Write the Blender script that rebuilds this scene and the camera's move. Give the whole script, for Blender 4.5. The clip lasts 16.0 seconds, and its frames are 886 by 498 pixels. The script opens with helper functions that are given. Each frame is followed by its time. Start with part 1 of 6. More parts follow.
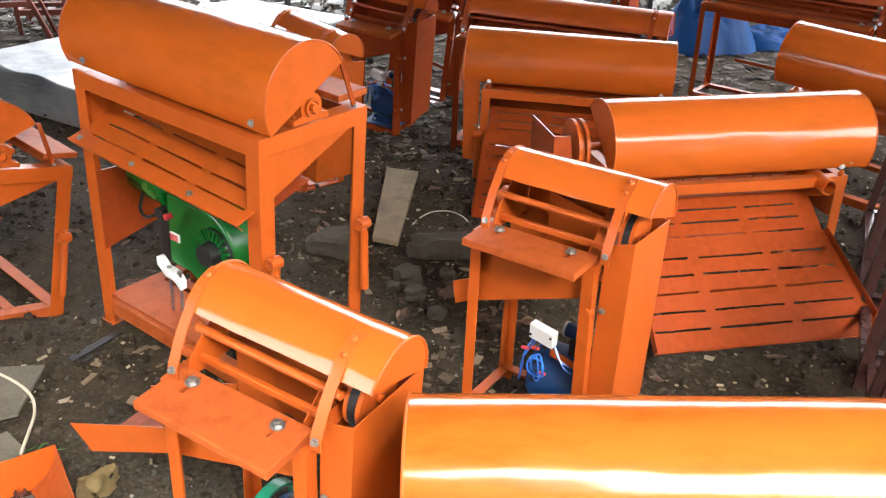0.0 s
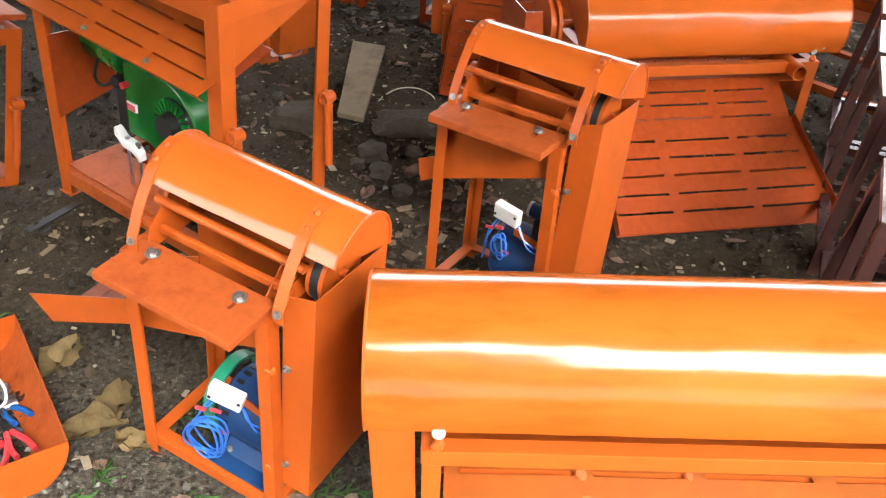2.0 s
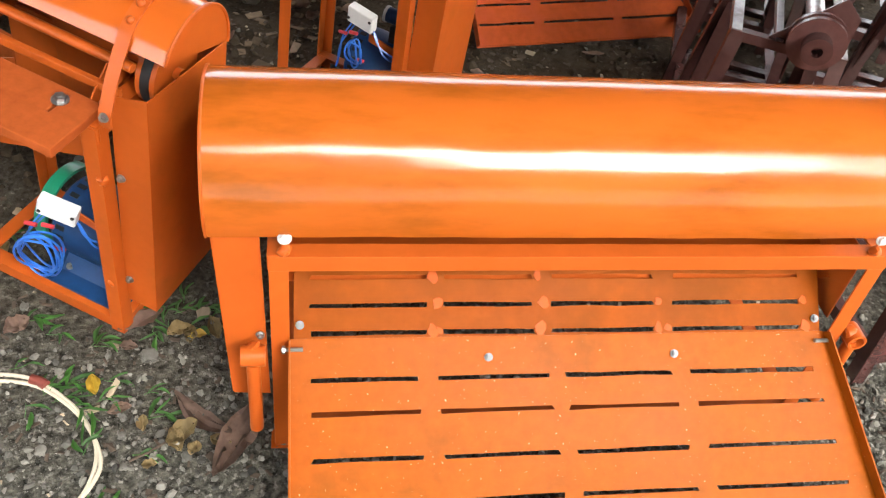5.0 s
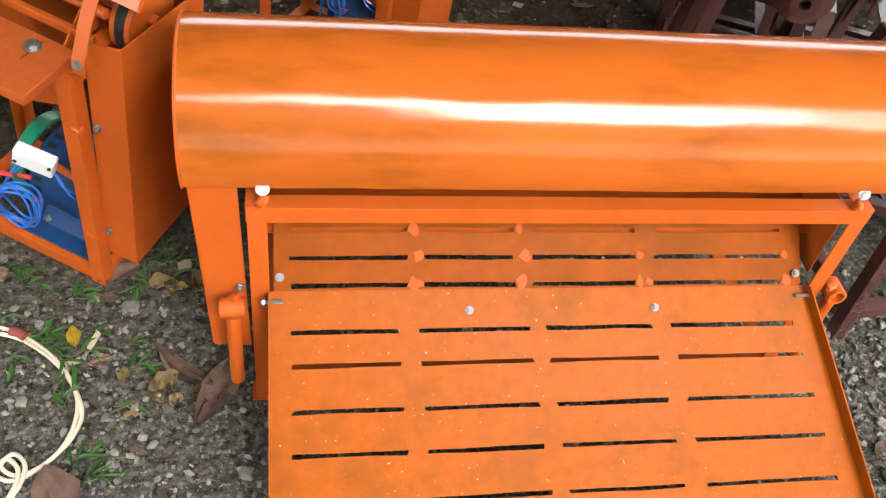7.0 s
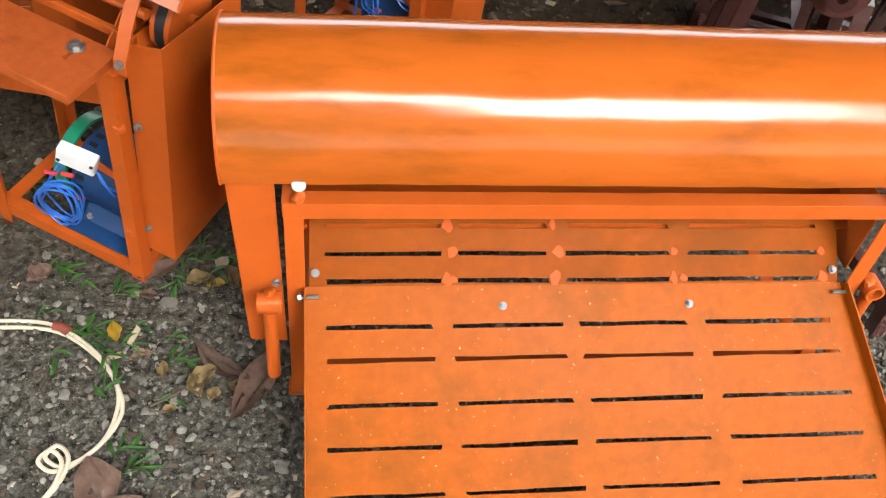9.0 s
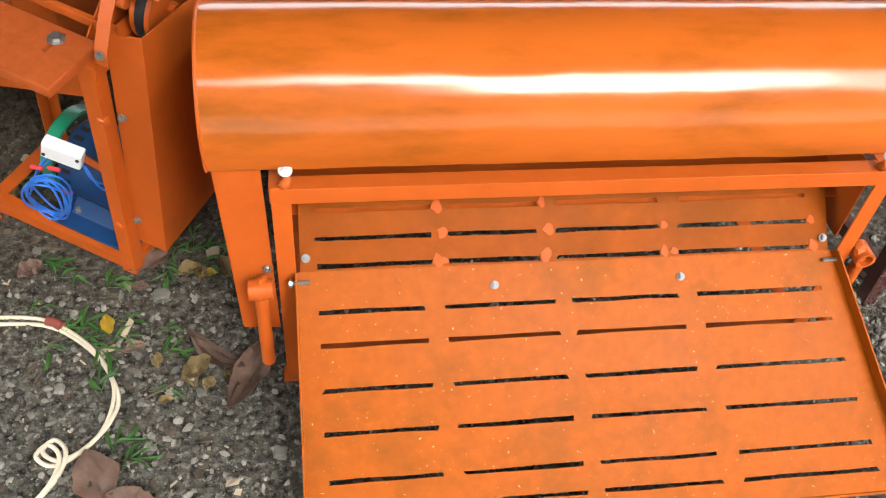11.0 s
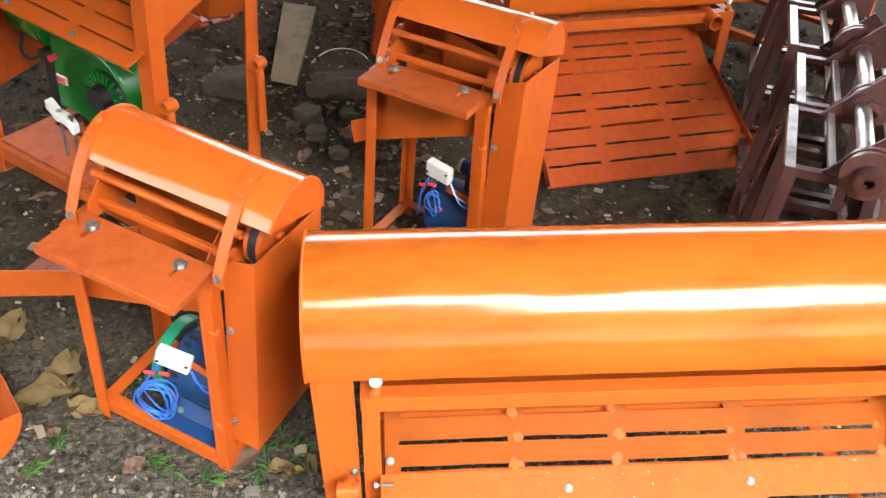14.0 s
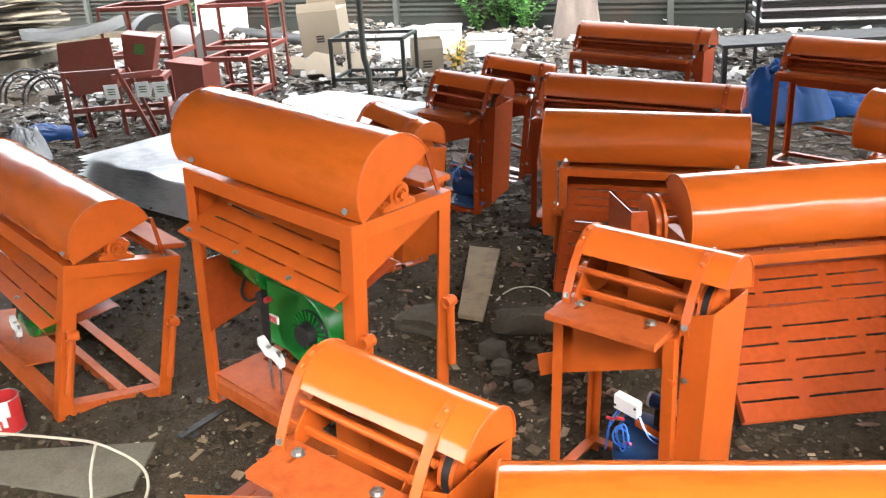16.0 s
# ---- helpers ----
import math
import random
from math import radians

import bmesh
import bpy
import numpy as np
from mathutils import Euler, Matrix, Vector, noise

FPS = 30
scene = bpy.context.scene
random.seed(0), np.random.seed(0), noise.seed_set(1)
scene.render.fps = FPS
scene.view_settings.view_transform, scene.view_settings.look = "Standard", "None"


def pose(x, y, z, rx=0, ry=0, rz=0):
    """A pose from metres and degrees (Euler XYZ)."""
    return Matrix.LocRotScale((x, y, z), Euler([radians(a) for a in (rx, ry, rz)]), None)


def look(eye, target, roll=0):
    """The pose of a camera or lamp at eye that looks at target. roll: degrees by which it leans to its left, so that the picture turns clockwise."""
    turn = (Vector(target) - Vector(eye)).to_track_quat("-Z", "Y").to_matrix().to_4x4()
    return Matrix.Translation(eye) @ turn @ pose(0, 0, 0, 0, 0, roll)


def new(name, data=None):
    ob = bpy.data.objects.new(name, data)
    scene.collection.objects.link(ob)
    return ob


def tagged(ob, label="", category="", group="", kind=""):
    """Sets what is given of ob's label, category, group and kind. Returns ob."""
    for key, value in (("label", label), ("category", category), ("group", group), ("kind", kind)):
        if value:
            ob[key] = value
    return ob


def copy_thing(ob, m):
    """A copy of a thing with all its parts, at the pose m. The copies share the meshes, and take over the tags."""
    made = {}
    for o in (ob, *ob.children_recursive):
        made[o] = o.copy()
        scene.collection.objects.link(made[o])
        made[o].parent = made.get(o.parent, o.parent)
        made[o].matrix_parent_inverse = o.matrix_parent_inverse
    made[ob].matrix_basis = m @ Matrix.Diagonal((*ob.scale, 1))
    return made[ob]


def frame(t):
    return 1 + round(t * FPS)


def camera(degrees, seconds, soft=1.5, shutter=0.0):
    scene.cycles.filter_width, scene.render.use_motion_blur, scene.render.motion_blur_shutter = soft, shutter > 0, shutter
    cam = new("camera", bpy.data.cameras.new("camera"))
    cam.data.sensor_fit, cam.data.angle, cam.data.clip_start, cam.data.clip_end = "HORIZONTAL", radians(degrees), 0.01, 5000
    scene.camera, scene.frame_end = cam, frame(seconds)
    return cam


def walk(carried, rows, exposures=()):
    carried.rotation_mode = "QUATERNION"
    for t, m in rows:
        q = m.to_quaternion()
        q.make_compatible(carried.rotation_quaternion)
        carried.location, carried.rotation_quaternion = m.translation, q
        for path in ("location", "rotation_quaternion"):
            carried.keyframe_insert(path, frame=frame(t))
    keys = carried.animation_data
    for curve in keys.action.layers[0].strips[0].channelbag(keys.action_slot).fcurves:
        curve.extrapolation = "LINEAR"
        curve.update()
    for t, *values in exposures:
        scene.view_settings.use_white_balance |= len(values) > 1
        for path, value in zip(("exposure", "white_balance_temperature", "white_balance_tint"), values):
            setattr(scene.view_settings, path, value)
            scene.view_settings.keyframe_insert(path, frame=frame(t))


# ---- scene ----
cam = camera(54.5, 16.0, soft=1.2, shutter=0.2)
# seconds, place, and turn about x, y, z in degrees
ROWS = [
    (0.0, -0.0000, -0.0000, 1.6999, 63.044, -0.524, 0.267),
    (0.5, 0.0047, 0.0114, 1.6931, 60.912, -0.849, -0.320),
    (1.0, 0.0043, 0.0138, 1.6886, 58.582, -1.430, -0.684),
    (1.5, 0.0035, 0.0147, 1.6839, 56.865, -2.078, -0.909),
    (2.0, 0.0021, 0.0113, 1.6818, 55.186, -2.729, -1.079),
    (2.5, 0.0059, 0.0102, 1.6739, 53.313, -3.188, -1.830),
    (3.0, 0.0134, 0.0189, 1.6592, 52.001, -3.389, -2.651),
    (3.5, 0.0157, 0.0219, 1.6495, 50.554, -3.497, -3.642),
    (4.0, 0.0249, 0.0259, 1.6399, 48.545, -4.094, -5.598),
    (4.5, 0.0340, 0.0281, 1.6273, 45.866, -5.939, -7.422),
    (5.0, 0.0452, 0.0229, 1.6161, 44.363, -7.874, -8.088),
    (7.5, 0.0655, 0.0190, 1.6055, 41.419, -8.504, -8.327),
    (8.0, 0.0591, 0.0117, 1.6045, 41.493, -8.170, -7.996),
    (8.5, 0.0593, 0.0085, 1.6084, 41.476, -7.308, -7.061),
    (11.0, 0.0701, -0.0023, 1.6014, 40.710, -5.810, -8.597),
    (11.5, 0.0815, 0.0030, 1.5930, 38.009, -6.288, -9.995),
    (12.0, 0.0952, 0.0121, 1.5850, 36.854, -6.712, -9.416),
    (12.5, 0.0941, 0.0221, 1.6016, 40.870, -5.750, -8.252),
    (13.0, 0.0682, 0.0054, 1.6605, 45.770, -5.261, -8.812),
    (13.5, 0.0495, -0.0181, 1.6656, 49.266, -4.979, -8.015),
    (14.0, 0.0323, -0.0649, 1.7436, 52.413, -2.623, -5.425),
    (14.5, 0.0128, -0.0781, 1.7472, 56.629, 0.051, -3.515),
    (15.0, 0.0063, -0.0981, 1.7505, 60.813, 2.255, -0.709),
    (15.5, 0.0059, -0.1085, 1.7550, 65.062, 2.960, 1.896),
    (16.0, 0.0004, -0.1194, 1.7610, 68.180, 3.244, 4.577),
]
walk(cam, [(t, pose(x, y, z, rx, ry, rz)) for t, x, y, z, rx, ry, rz in ROWS],
     exposures=[(0.0, 3.9), (3.0, 3.58), (4.0, 3.45), (5.0, 3.12), (8.0, 2.92), (11.0, 2.87), (12.0, 2.86), (13.0, 3.15), (13.5, 3.45), (14.0, 3.6), (15.0, 3.85), (16.0, 3.95)])

# ---- light ----
world = bpy.data.worlds.new("sky")
scene.world = world
world.use_nodes = True
wn = world.node_tree
sky = wn.nodes.new("ShaderNodeTexSky")
sky.sky_type = "NISHITA"
sky.sun_disc = False
sky.sun_elevation = radians(39.6)
sky.sun_rotation = radians(165.5)
sky.dust_density = 4.0
haze = wn.nodes.new("ShaderNodeHueSaturation")
haze.inputs["Saturation"].default_value = 0.4
wn.links.new(sky.outputs["Color"], haze.inputs["Color"])
overcast = wn.nodes.new("ShaderNodeMix")
overcast.data_type = "RGBA"
overcast.inputs["Factor"].default_value = 0.4
overcast.inputs["B"].default_value = (7.0, 7.0, 7.0, 1)
wn.links.new(haze.outputs["Color"], overcast.inputs["A"])
wn.links.new(overcast.outputs["Result"], wn.nodes["Background"].inputs["Color"])
wn.nodes["Background"].inputs["Strength"].default_value = 0.15
sun = new("sun", bpy.data.lights.new("sun", "SUN"))
sun.data.energy = 0.7
sun.data.angle = radians(35)
sun.data.color = (1.0, 0.95, 0.88)
sun.matrix_world = look((1.6, -6.2, 5.3), (0, 0, 0))


# ---- materials ----
def material(name, base, rough=0.6, metal=0.0, vary=0.25, scale=6.0, bump=0.2, fine=60.0, second=None, mix=(0.5, 0.65),
             mixscale=2.0, coat=0.0, tint=0.0, island=False, spec=0.5, stretch=None, specks=None):
    """Base colour with coarse and fine variation, a second colour in patches, bump, and a little change from object to object."""
    m = bpy.data.materials.new(name)
    m.use_nodes = True
    nt = m.node_tree
    b = nt.nodes["Principled BSDF"]
    link = nt.links.new

    def node(kind, **values):
        n = nt.nodes.new(kind)
        for k, v in values.items():
            n.inputs[k].default_value = v
        return n

    co = nt.nodes.new("ShaderNodeTexCoord")
    n1 = node("ShaderNodeTexNoise", Scale=scale, Detail=5.0, Roughness=0.6)
    n2 = node("ShaderNodeTexNoise", Scale=fine, Detail=3.0, Roughness=0.6)
    for n in (n1, n2):
        link(co.outputs["Object"], n.inputs["Vector"])
    source = co.outputs["Object"]
    if stretch:
        along = nt.nodes.new("ShaderNodeMapping")
        along.inputs["Scale"].default_value = stretch
        link(source, along.inputs["Vector"])
        source = along.outputs["Vector"]
        for n in (n1, n2):
            link(source, n.inputs["Vector"])
    dark = node("ShaderNodeMix")
    dark.data_type = "RGBA"
    dark.inputs["A"].default_value = (*[c * (1 - vary) for c in base], 1)
    dark.inputs["B"].default_value = (*[min(1, c * (1 + vary * 0.6)) for c in base], 1)
    add = nt.nodes.new("ShaderNodeMath")
    add.operation = "MULTIPLY_ADD"
    link(n2.outputs["Fac"], add.inputs[0])
    add.inputs[1].default_value = 0.5
    half = nt.nodes.new("ShaderNodeMath")
    half.operation = "MULTIPLY"
    half.inputs[1].default_value = 0.5
    link(n1.outputs["Fac"], half.inputs[0])
    link(half.outputs[0], add.inputs[2])
    spread = node("ShaderNodeMapRange")
    spread.inputs["From Min"].default_value = 0.3
    spread.inputs["From Max"].default_value = 0.7
    link(add.outputs[0], spread.inputs["Value"])
    link(spread.outputs[0], dark.inputs["Factor"])
    out = dark.outputs["Result"]
    if second:
        n3 = node("ShaderNodeTexNoise", Scale=mixscale, Detail=6.0, Roughness=0.65)
        link(source, n3.inputs["Vector"])
        ramp = node("ShaderNodeMapRange")
        ramp.inputs["From Min"].default_value, ramp.inputs["From Max"].default_value = mix
        link(n3.outputs["Fac"], ramp.inputs["Value"])
        two = node("ShaderNodeMix")
        two.data_type = "RGBA"
        link(ramp.outputs[0], two.inputs["Factor"])
        link(out, two.inputs["A"])
        two.inputs["B"].default_value = (*second, 1)
        out = two.outputs["Result"]
    if specks:
        n4 = node("ShaderNodeTexNoise", Scale=170.0, Detail=2.0, Roughness=0.5)
        link(co.outputs["Object"], n4.inputs["Vector"])
        cut = node("ShaderNodeMapRange")
        cut.inputs["From Min"].default_value, cut.inputs["From Max"].default_value = 0.725, 0.755
        link(n4.outputs["Fac"], cut.inputs["Value"])
        dots = node("ShaderNodeMix")
        dots.data_type = "RGBA"
        link(cut.outputs[0], dots.inputs["Factor"])
        link(out, dots.inputs["A"])
        dots.inputs["B"].default_value = (*specks, 1)
        out = dots.outputs["Result"]
    if tint:
        hsv = node("ShaderNodeHueSaturation")
        rnd = nt.nodes.new("ShaderNodeNewGeometry") if island else nt.nodes.new("ShaderNodeObjectInfo")
        mr = node("ShaderNodeMapRange")
        mr.inputs["To Min"].default_value, mr.inputs["To Max"].default_value = 1 - tint, 1 + tint
        link(rnd.outputs["Random Per Island" if island else "Random"], mr.inputs["Value"])
        link(mr.outputs[0], hsv.inputs["Value"])
        link(out, hsv.inputs["Color"])
        out = hsv.outputs["Color"]
    link(out, b.inputs["Base Color"])
    rr = node("ShaderNodeMapRange")
    rr.inputs["To Min"].default_value, rr.inputs["To Max"].default_value = max(0.03, rough * 0.75), min(1, rough * 1.3)
    link(n1.outputs["Fac"], rr.inputs["Value"])
    link(rr.outputs[0], b.inputs["Roughness"])
    b.inputs["Metallic"].default_value = metal
    b.inputs["Specular IOR Level"].default_value = spec
    b.inputs["Coat Weight"].default_value = coat
    b.inputs["Coat Roughness"].default_value = 0.12
    if bump:
        bp = node("ShaderNodeBump", Strength=bump, Distance=0.01)
        link(add.outputs[0], bp.inputs["Height"])
        link(bp.outputs["Normal"], b.inputs["Normal"])
    return m


ORANGE = material("orange_paint", (0.37, 0.072, 0.010), 0.34, vary=0.15, scale=4, bump=0.05, spec=0.2, fine=18, second=(0.24, 0.058, 0.0076),
                  mix=(0.56, 0.85), mixscale=7.0, tint=0.04)
# darker, redder copy of the orange paint; its colour holds the rear machines' shade
SHADEDORANGE = material("shaded_red_orange_paint", (0.27, 0.046, 0.010), 0.24, spec=0.4, vary=0.2, scale=5, bump=0.06, fine=40, second=(0.228, 0.038, 0.0152),
                     mix=(0.56, 0.75), mixscale=5.0, tint=0.06)
HOOD = material("glossy_hood_paint", (0.43, 0.088, 0.011), 0.15, vary=0.17, scale=4.0, bump=0.12, spec=0.48, fine=11, second=(0.22, 0.058, 0.006),
                mix=(0.52, 0.8), mixscale=5.0, tint=0.05, stretch=(0.35, 1.0, 1.0))
STREAKED = material("streaked_hood_paint", (0.385, 0.086, 0.010), 0.16, vary=0.2, scale=4.0, bump=0.14, spec=0.48, fine=11, second=(0.18, 0.05, 0.004),
                    mix=(0.475, 0.68), mixscale=5.0, stretch=(0.3, 1.0, 1.0))
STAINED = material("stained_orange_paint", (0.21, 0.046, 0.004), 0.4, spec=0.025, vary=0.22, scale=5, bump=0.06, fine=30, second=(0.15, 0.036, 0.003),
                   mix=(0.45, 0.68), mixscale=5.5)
SATIN = material("satin_orange_paint", (0.265, 0.06, 0.004), 0.4, spec=0.05, vary=0.14, scale=5, bump=0.05, fine=40, second=(0.16, 0.046, 0.004),
                 mix=(0.5, 0.74), mixscale=5.5, specks=(0.5, 0.28, 0.18))
TOUCHUP = material("touch_up_paint", (0.36, 0.062, 0.006), 0.4, spec=0.08, vary=0.15, scale=20, bump=0.05)
BOARD = material("painted_board", (0.33, 0.072, 0.017), 0.5, spec=0.05, vary=0.25, scale=9, bump=0.12, fine=50, second=(0.1976, 0.038, 0.0106),
                 mix=(0.5, 0.75), mixscale=9.0)
PRIMER = material("brown_primer", (0.055, 0.023, 0.02), 0.24, spec=0.5, vary=0.35, scale=8, bump=0.1, fine=60, tint=0.25)
# primer irons with the sky's sheen put in as a pale metal colour
SKYSHEEN = material("primer_sky_sheen", (0.42, 0.39, 0.39), 0.3, metal=0.85, vary=0.3, scale=8, bump=0.05, second=(0.09, 0.05, 0.045), mix=(0.5, 0.7), mixscale=9)
STEEL = material("bare_steel", (0.42, 0.40, 0.40), 0.3, metal=0.9, vary=0.3, scale=9, bump=0.05, second=(0.16, 0.08, 0.06), mix=(0.5, 0.7), mixscale=12)
ZINC = material("zinc_bolt", (0.27, 0.27, 0.265), 0.35, metal=0.8, vary=0.2, scale=40, bump=0.0)
DULL = material("dull_zinc", (0.16, 0.165, 0.165), 0.5, metal=0.5, spec=0.2, vary=0.3, scale=40, bump=0.0)
BRIGHT = material("bright_zinc", (0.55, 0.55, 0.53), 0.4, metal=0.3, vary=0.15, scale=40, bump=0.0)
BLACK = material("black_rubber", (0.012, 0.012, 0.012), 0.5, spec=0.25, vary=0.3, bump=0.05)
DARK = material("dark_iron", (0.0266, 0.0228, 0.0228), 0.45, metal=0.5, vary=0.3, scale=15)
GREEN = material("green_engine_paint", (0.0046, 0.1197, 0.0171), 0.25, vary=0.15, bump=0.02, scale=5)
TEAL = material("green_pulley_paint", (0.0076, 0.1672, 0.0912), 0.35, vary=0.15, bump=0.02)
BLUE = material("blue_motor_paint", (0.006, 0.034, 0.11), 0.5, spec=0.3, vary=0.2, bump=0.03, scale=8)
WHITE = material("white_plastic", (0.62, 0.63, 0.62), 0.35, vary=0.06, bump=0.02)
WIREBLUE = material("blue_wire", (0.0228, 0.1292, 0.494), 0.35, vary=0.1, bump=0)
WIRERED = material("red_wire", (0.456, 0.0304, 0.038), 0.35, vary=0.1, bump=0)
CREAM = material("cream_cable", (0.4712, 0.4256, 0.3268), 0.45, vary=0.12, scale=15, bump=0.03)
RAWWOOD = material("weathered_wood", (0.2, 0.155, 0.095), 0.75, spec=0.2, vary=0.35, scale=7, bump=0.3, fine=90, second=(0.076, 0.0608, 0.0456), mix=(0.5, 0.75), mixscale=6)
GREYPLY = material("grey_plywood", (0.12, 0.108, 0.082), 0.8, vary=0.35, scale=7, bump=0.3, fine=90, spec=0.2, second=(0.07, 0.058, 0.045), mix=(0.5, 0.75), mixscale=6)
CONCRETE = material("concrete", (0.07, 0.059, 0.042), 0.9, spec=0.2, vary=0.35, scale=9, bump=0.5, fine=50, second=(0.04, 0.032, 0.024), mix=(0.45, 0.7), mixscale=5)
STONE = material("stone", (0.12, 0.116, 0.1), 0.85, spec=0.15, vary=0.3, scale=12, bump=0.3, tint=0.75, island=True)
CHIP = material("wood_chip", (0.2736, 0.228, 0.1596), 0.8, spec=0.2, vary=0.25, bump=0.1, tint=0.5, island=True)
GALV = material("galvanised_sheet", (0.8, 0.81, 0.82), 0.38, metal=0.1, vary=0.1, scale=2, bump=0.03, fine=30, second=(0.4, 0.42, 0.44), mixscale=1.5)
FENCEMAT = material("old_corrugated_iron", (0.034, 0.038, 0.034), 0.65, spec=0.12, metal=0.0, vary=0.3, scale=2.5, bump=0.1, second=(0.045, 0.036, 0.03), mix=(0.5, 0.7), mixscale=1.2, tint=0.2)
REDFRAME = material("red_oxide_paint", (0.17, 0.045, 0.032), 0.55, spec=0.2, vary=0.3, scale=5, bump=0.08, second=(0.14, 0.05, 0.038), mixscale=4)
CARD = material("cardboard", (0.19, 0.16, 0.12), 0.85, spec=0.2, vary=0.12, scale=4, bump=0.05)
FOAM = material("white_foam", (0.491, 0.4974, 0.491), 0.8, vary=0.08, scale=8, bump=0.15, fine=120)
LITTER = material("litter", (0.25, 0.245, 0.235), 0.6, spec=0.2, vary=0.25, scale=3, bump=0.05, tint=0.7, island=True)
CLOTH = material("pale_cloth", (0.24, 0.2, 0.175), 0.9, vary=0.2, scale=5, bump=0.2, spec=0.1)
TARP = material("blue_tarpaulin", (0.006, 0.065, 0.23), 0.5, spec=0.25, vary=0.2, scale=6, bump=0.1)
PLASTIC = material("white_sack", (0.62, 0.64, 0.66), 0.5, vary=0.12, scale=9, bump=0.2)
LEAFGREEN = material("green_leaf", (0.045, 0.14, 0.022), 0.45, vary=0.3, scale=15, bump=0.1, tint=0.3)
LEAFYELLOW = material("yellow_leaf", (0.4712, 0.3192, 0.0304), 0.5, vary=0.2, scale=15, bump=0.1)
LEAFDRY = material("dry_leaf", (0.22, 0.145, 0.11), 0.75, spec=0.2, vary=0.4, scale=12, bump=0.3, tint=0.35, second=(0.1216, 0.0684, 0.0456), mix=(0.5, 0.7), mixscale=14)
LEAFTAN = material("tan_leaf", (0.25, 0.185, 0.085), 0.7, spec=0.2, vary=0.35, scale=18, bump=0.3, tint=0.25, second=(0.152, 0.0988, 0.0456), mix=(0.52, 0.7), mixscale=16)
LEAFCRUMB = material("leaf_crumbs", (0.13, 0.095, 0.062), 0.8, spec=0.15, vary=0.35, scale=18, bump=0.2, tint=0.65, island=True)
BARK = material("bark", (0.076, 0.057, 0.0418), 0.9, spec=0.2, vary=0.4, scale=14, bump=0.6, fine=60)
TIN = material("red_tin", (0.342, 0.0228, 0.0228), 0.3, vary=0.15, bump=0.02)
ROOFMAT = material("roof_iron", (0.076, 0.0722, 0.0684), 0.6, vary=0.2, scale=1.5, bump=0.1)
CLOD = material("soil_clod", (0.042, 0.032, 0.021), 0.9, vary=0.3, scale=20, bump=0.4, fine=90, tint=0.5, island=True, spec=0.1)
# pale reflector colour for the unseen apron and plinth, mirrored in the hoods
APRON = material("pale_reflector", (0.62, 0.58, 0.5), 0.9, vary=0.2, scale=1.5, bump=0.2)
TREADS = material("dry_grey_sticks", (0.075, 0.064, 0.052), 0.9, spec=0.2, vary=0.3, bump=0.3, tint=0.5, island=True)


def soil_material():
    """Dark damp soil in the yard, with greyer gravelly dirt and light specks."""
    m = bpy.data.materials.new("soil")
    m.use_nodes = True
    nt = m.node_tree
    b = nt.nodes["Principled BSDF"]
    link = nt.links.new
    co = nt.nodes.new("ShaderNodeTexCoord")

    def noise_at(scale, detail=6.0):
        n = nt.nodes.new("ShaderNodeTexNoise")
        n.inputs["Scale"].default_value, n.inputs["Detail"].default_value = scale, detail
        n.inputs["Roughness"].default_value = 0.65
        link(co.outputs["Object"], n.inputs["Vector"])
        return n.outputs["Fac"]

    def blend(fac, lo, hi, a, c):
        r = nt.nodes.new("ShaderNodeMapRange")
        r.inputs["From Min"].default_value, r.inputs["From Max"].default_value = lo, hi
        link(fac, r.inputs["Value"])
        x = nt.nodes.new("ShaderNodeMix")
        x.data_type = "RGBA"
        link(r.outputs[0], x.inputs["Factor"])
        for slot, v in (("A", a), ("B", c)):
            if isinstance(v, tuple):
                x.inputs[slot].default_value = (*v, 1)
            else:
                link(v, x.inputs[slot])
        return x.outputs["Result"]

    big, mid, fine = noise_at(0.9), noise_at(7.0), noise_at(70.0, 4.0)
    clods = noise_at(48.0, 6.0)
    vor = nt.nodes.new("ShaderNodeTexVoronoi")
    vor.inputs["Scale"].default_value = 85.0
    link(co.outputs["Object"], vor.inputs["Vector"])
    soil = blend(mid, 0.35, 0.65, (0.013, 0.0095, 0.006), (0.052, 0.039, 0.025))
    soil = blend(clods, 0.35, 0.75, soil, (0.06, 0.046, 0.03))
    dirt = blend(clods, 0.36, 0.66, (0.011, 0.0105, 0.008), (0.115, 0.11, 0.09))
    dirt = blend(fine, 0.55, 0.72, dirt, (0.24, 0.235, 0.205))
    # dry gravelly dirt in the front of the yard, damp soil further in
    sep = nt.nodes.new("ShaderNodeSeparateXYZ")
    link(co.outputs["Object"], sep.inputs["Vector"])
    front = nt.nodes.new("ShaderNodeMath")
    front.operation = "MULTIPLY_ADD"
    link(big, front.inputs[0])
    front.inputs[1].default_value = 1.6
    link(sep.outputs["Y"], front.inputs[2])
    ground = blend(front.outputs[0], 1.7, 3.0, dirt, soil)
    grains = blend(fine, 0.64, 0.74, ground, (0.17, 0.15, 0.12))
    link(grains, b.inputs["Base Color"])
    b.inputs["Roughness"].default_value = 0.9
    b.inputs["Specular IOR Level"].default_value = 0.1
    total = nt.nodes.new("ShaderNodeMath")
    total.operation = "ADD"
    link(fine, total.inputs[0])
    link(clods, total.inputs[1])
    bp = nt.nodes.new("ShaderNodeBump")
    bp.inputs["Strength"].default_value, bp.inputs["Distance"].default_value = 1.0, 0.011
    link(total.outputs[0], bp.inputs["Height"])
    link(bp.outputs["Normal"], b.inputs["Normal"])
    return m


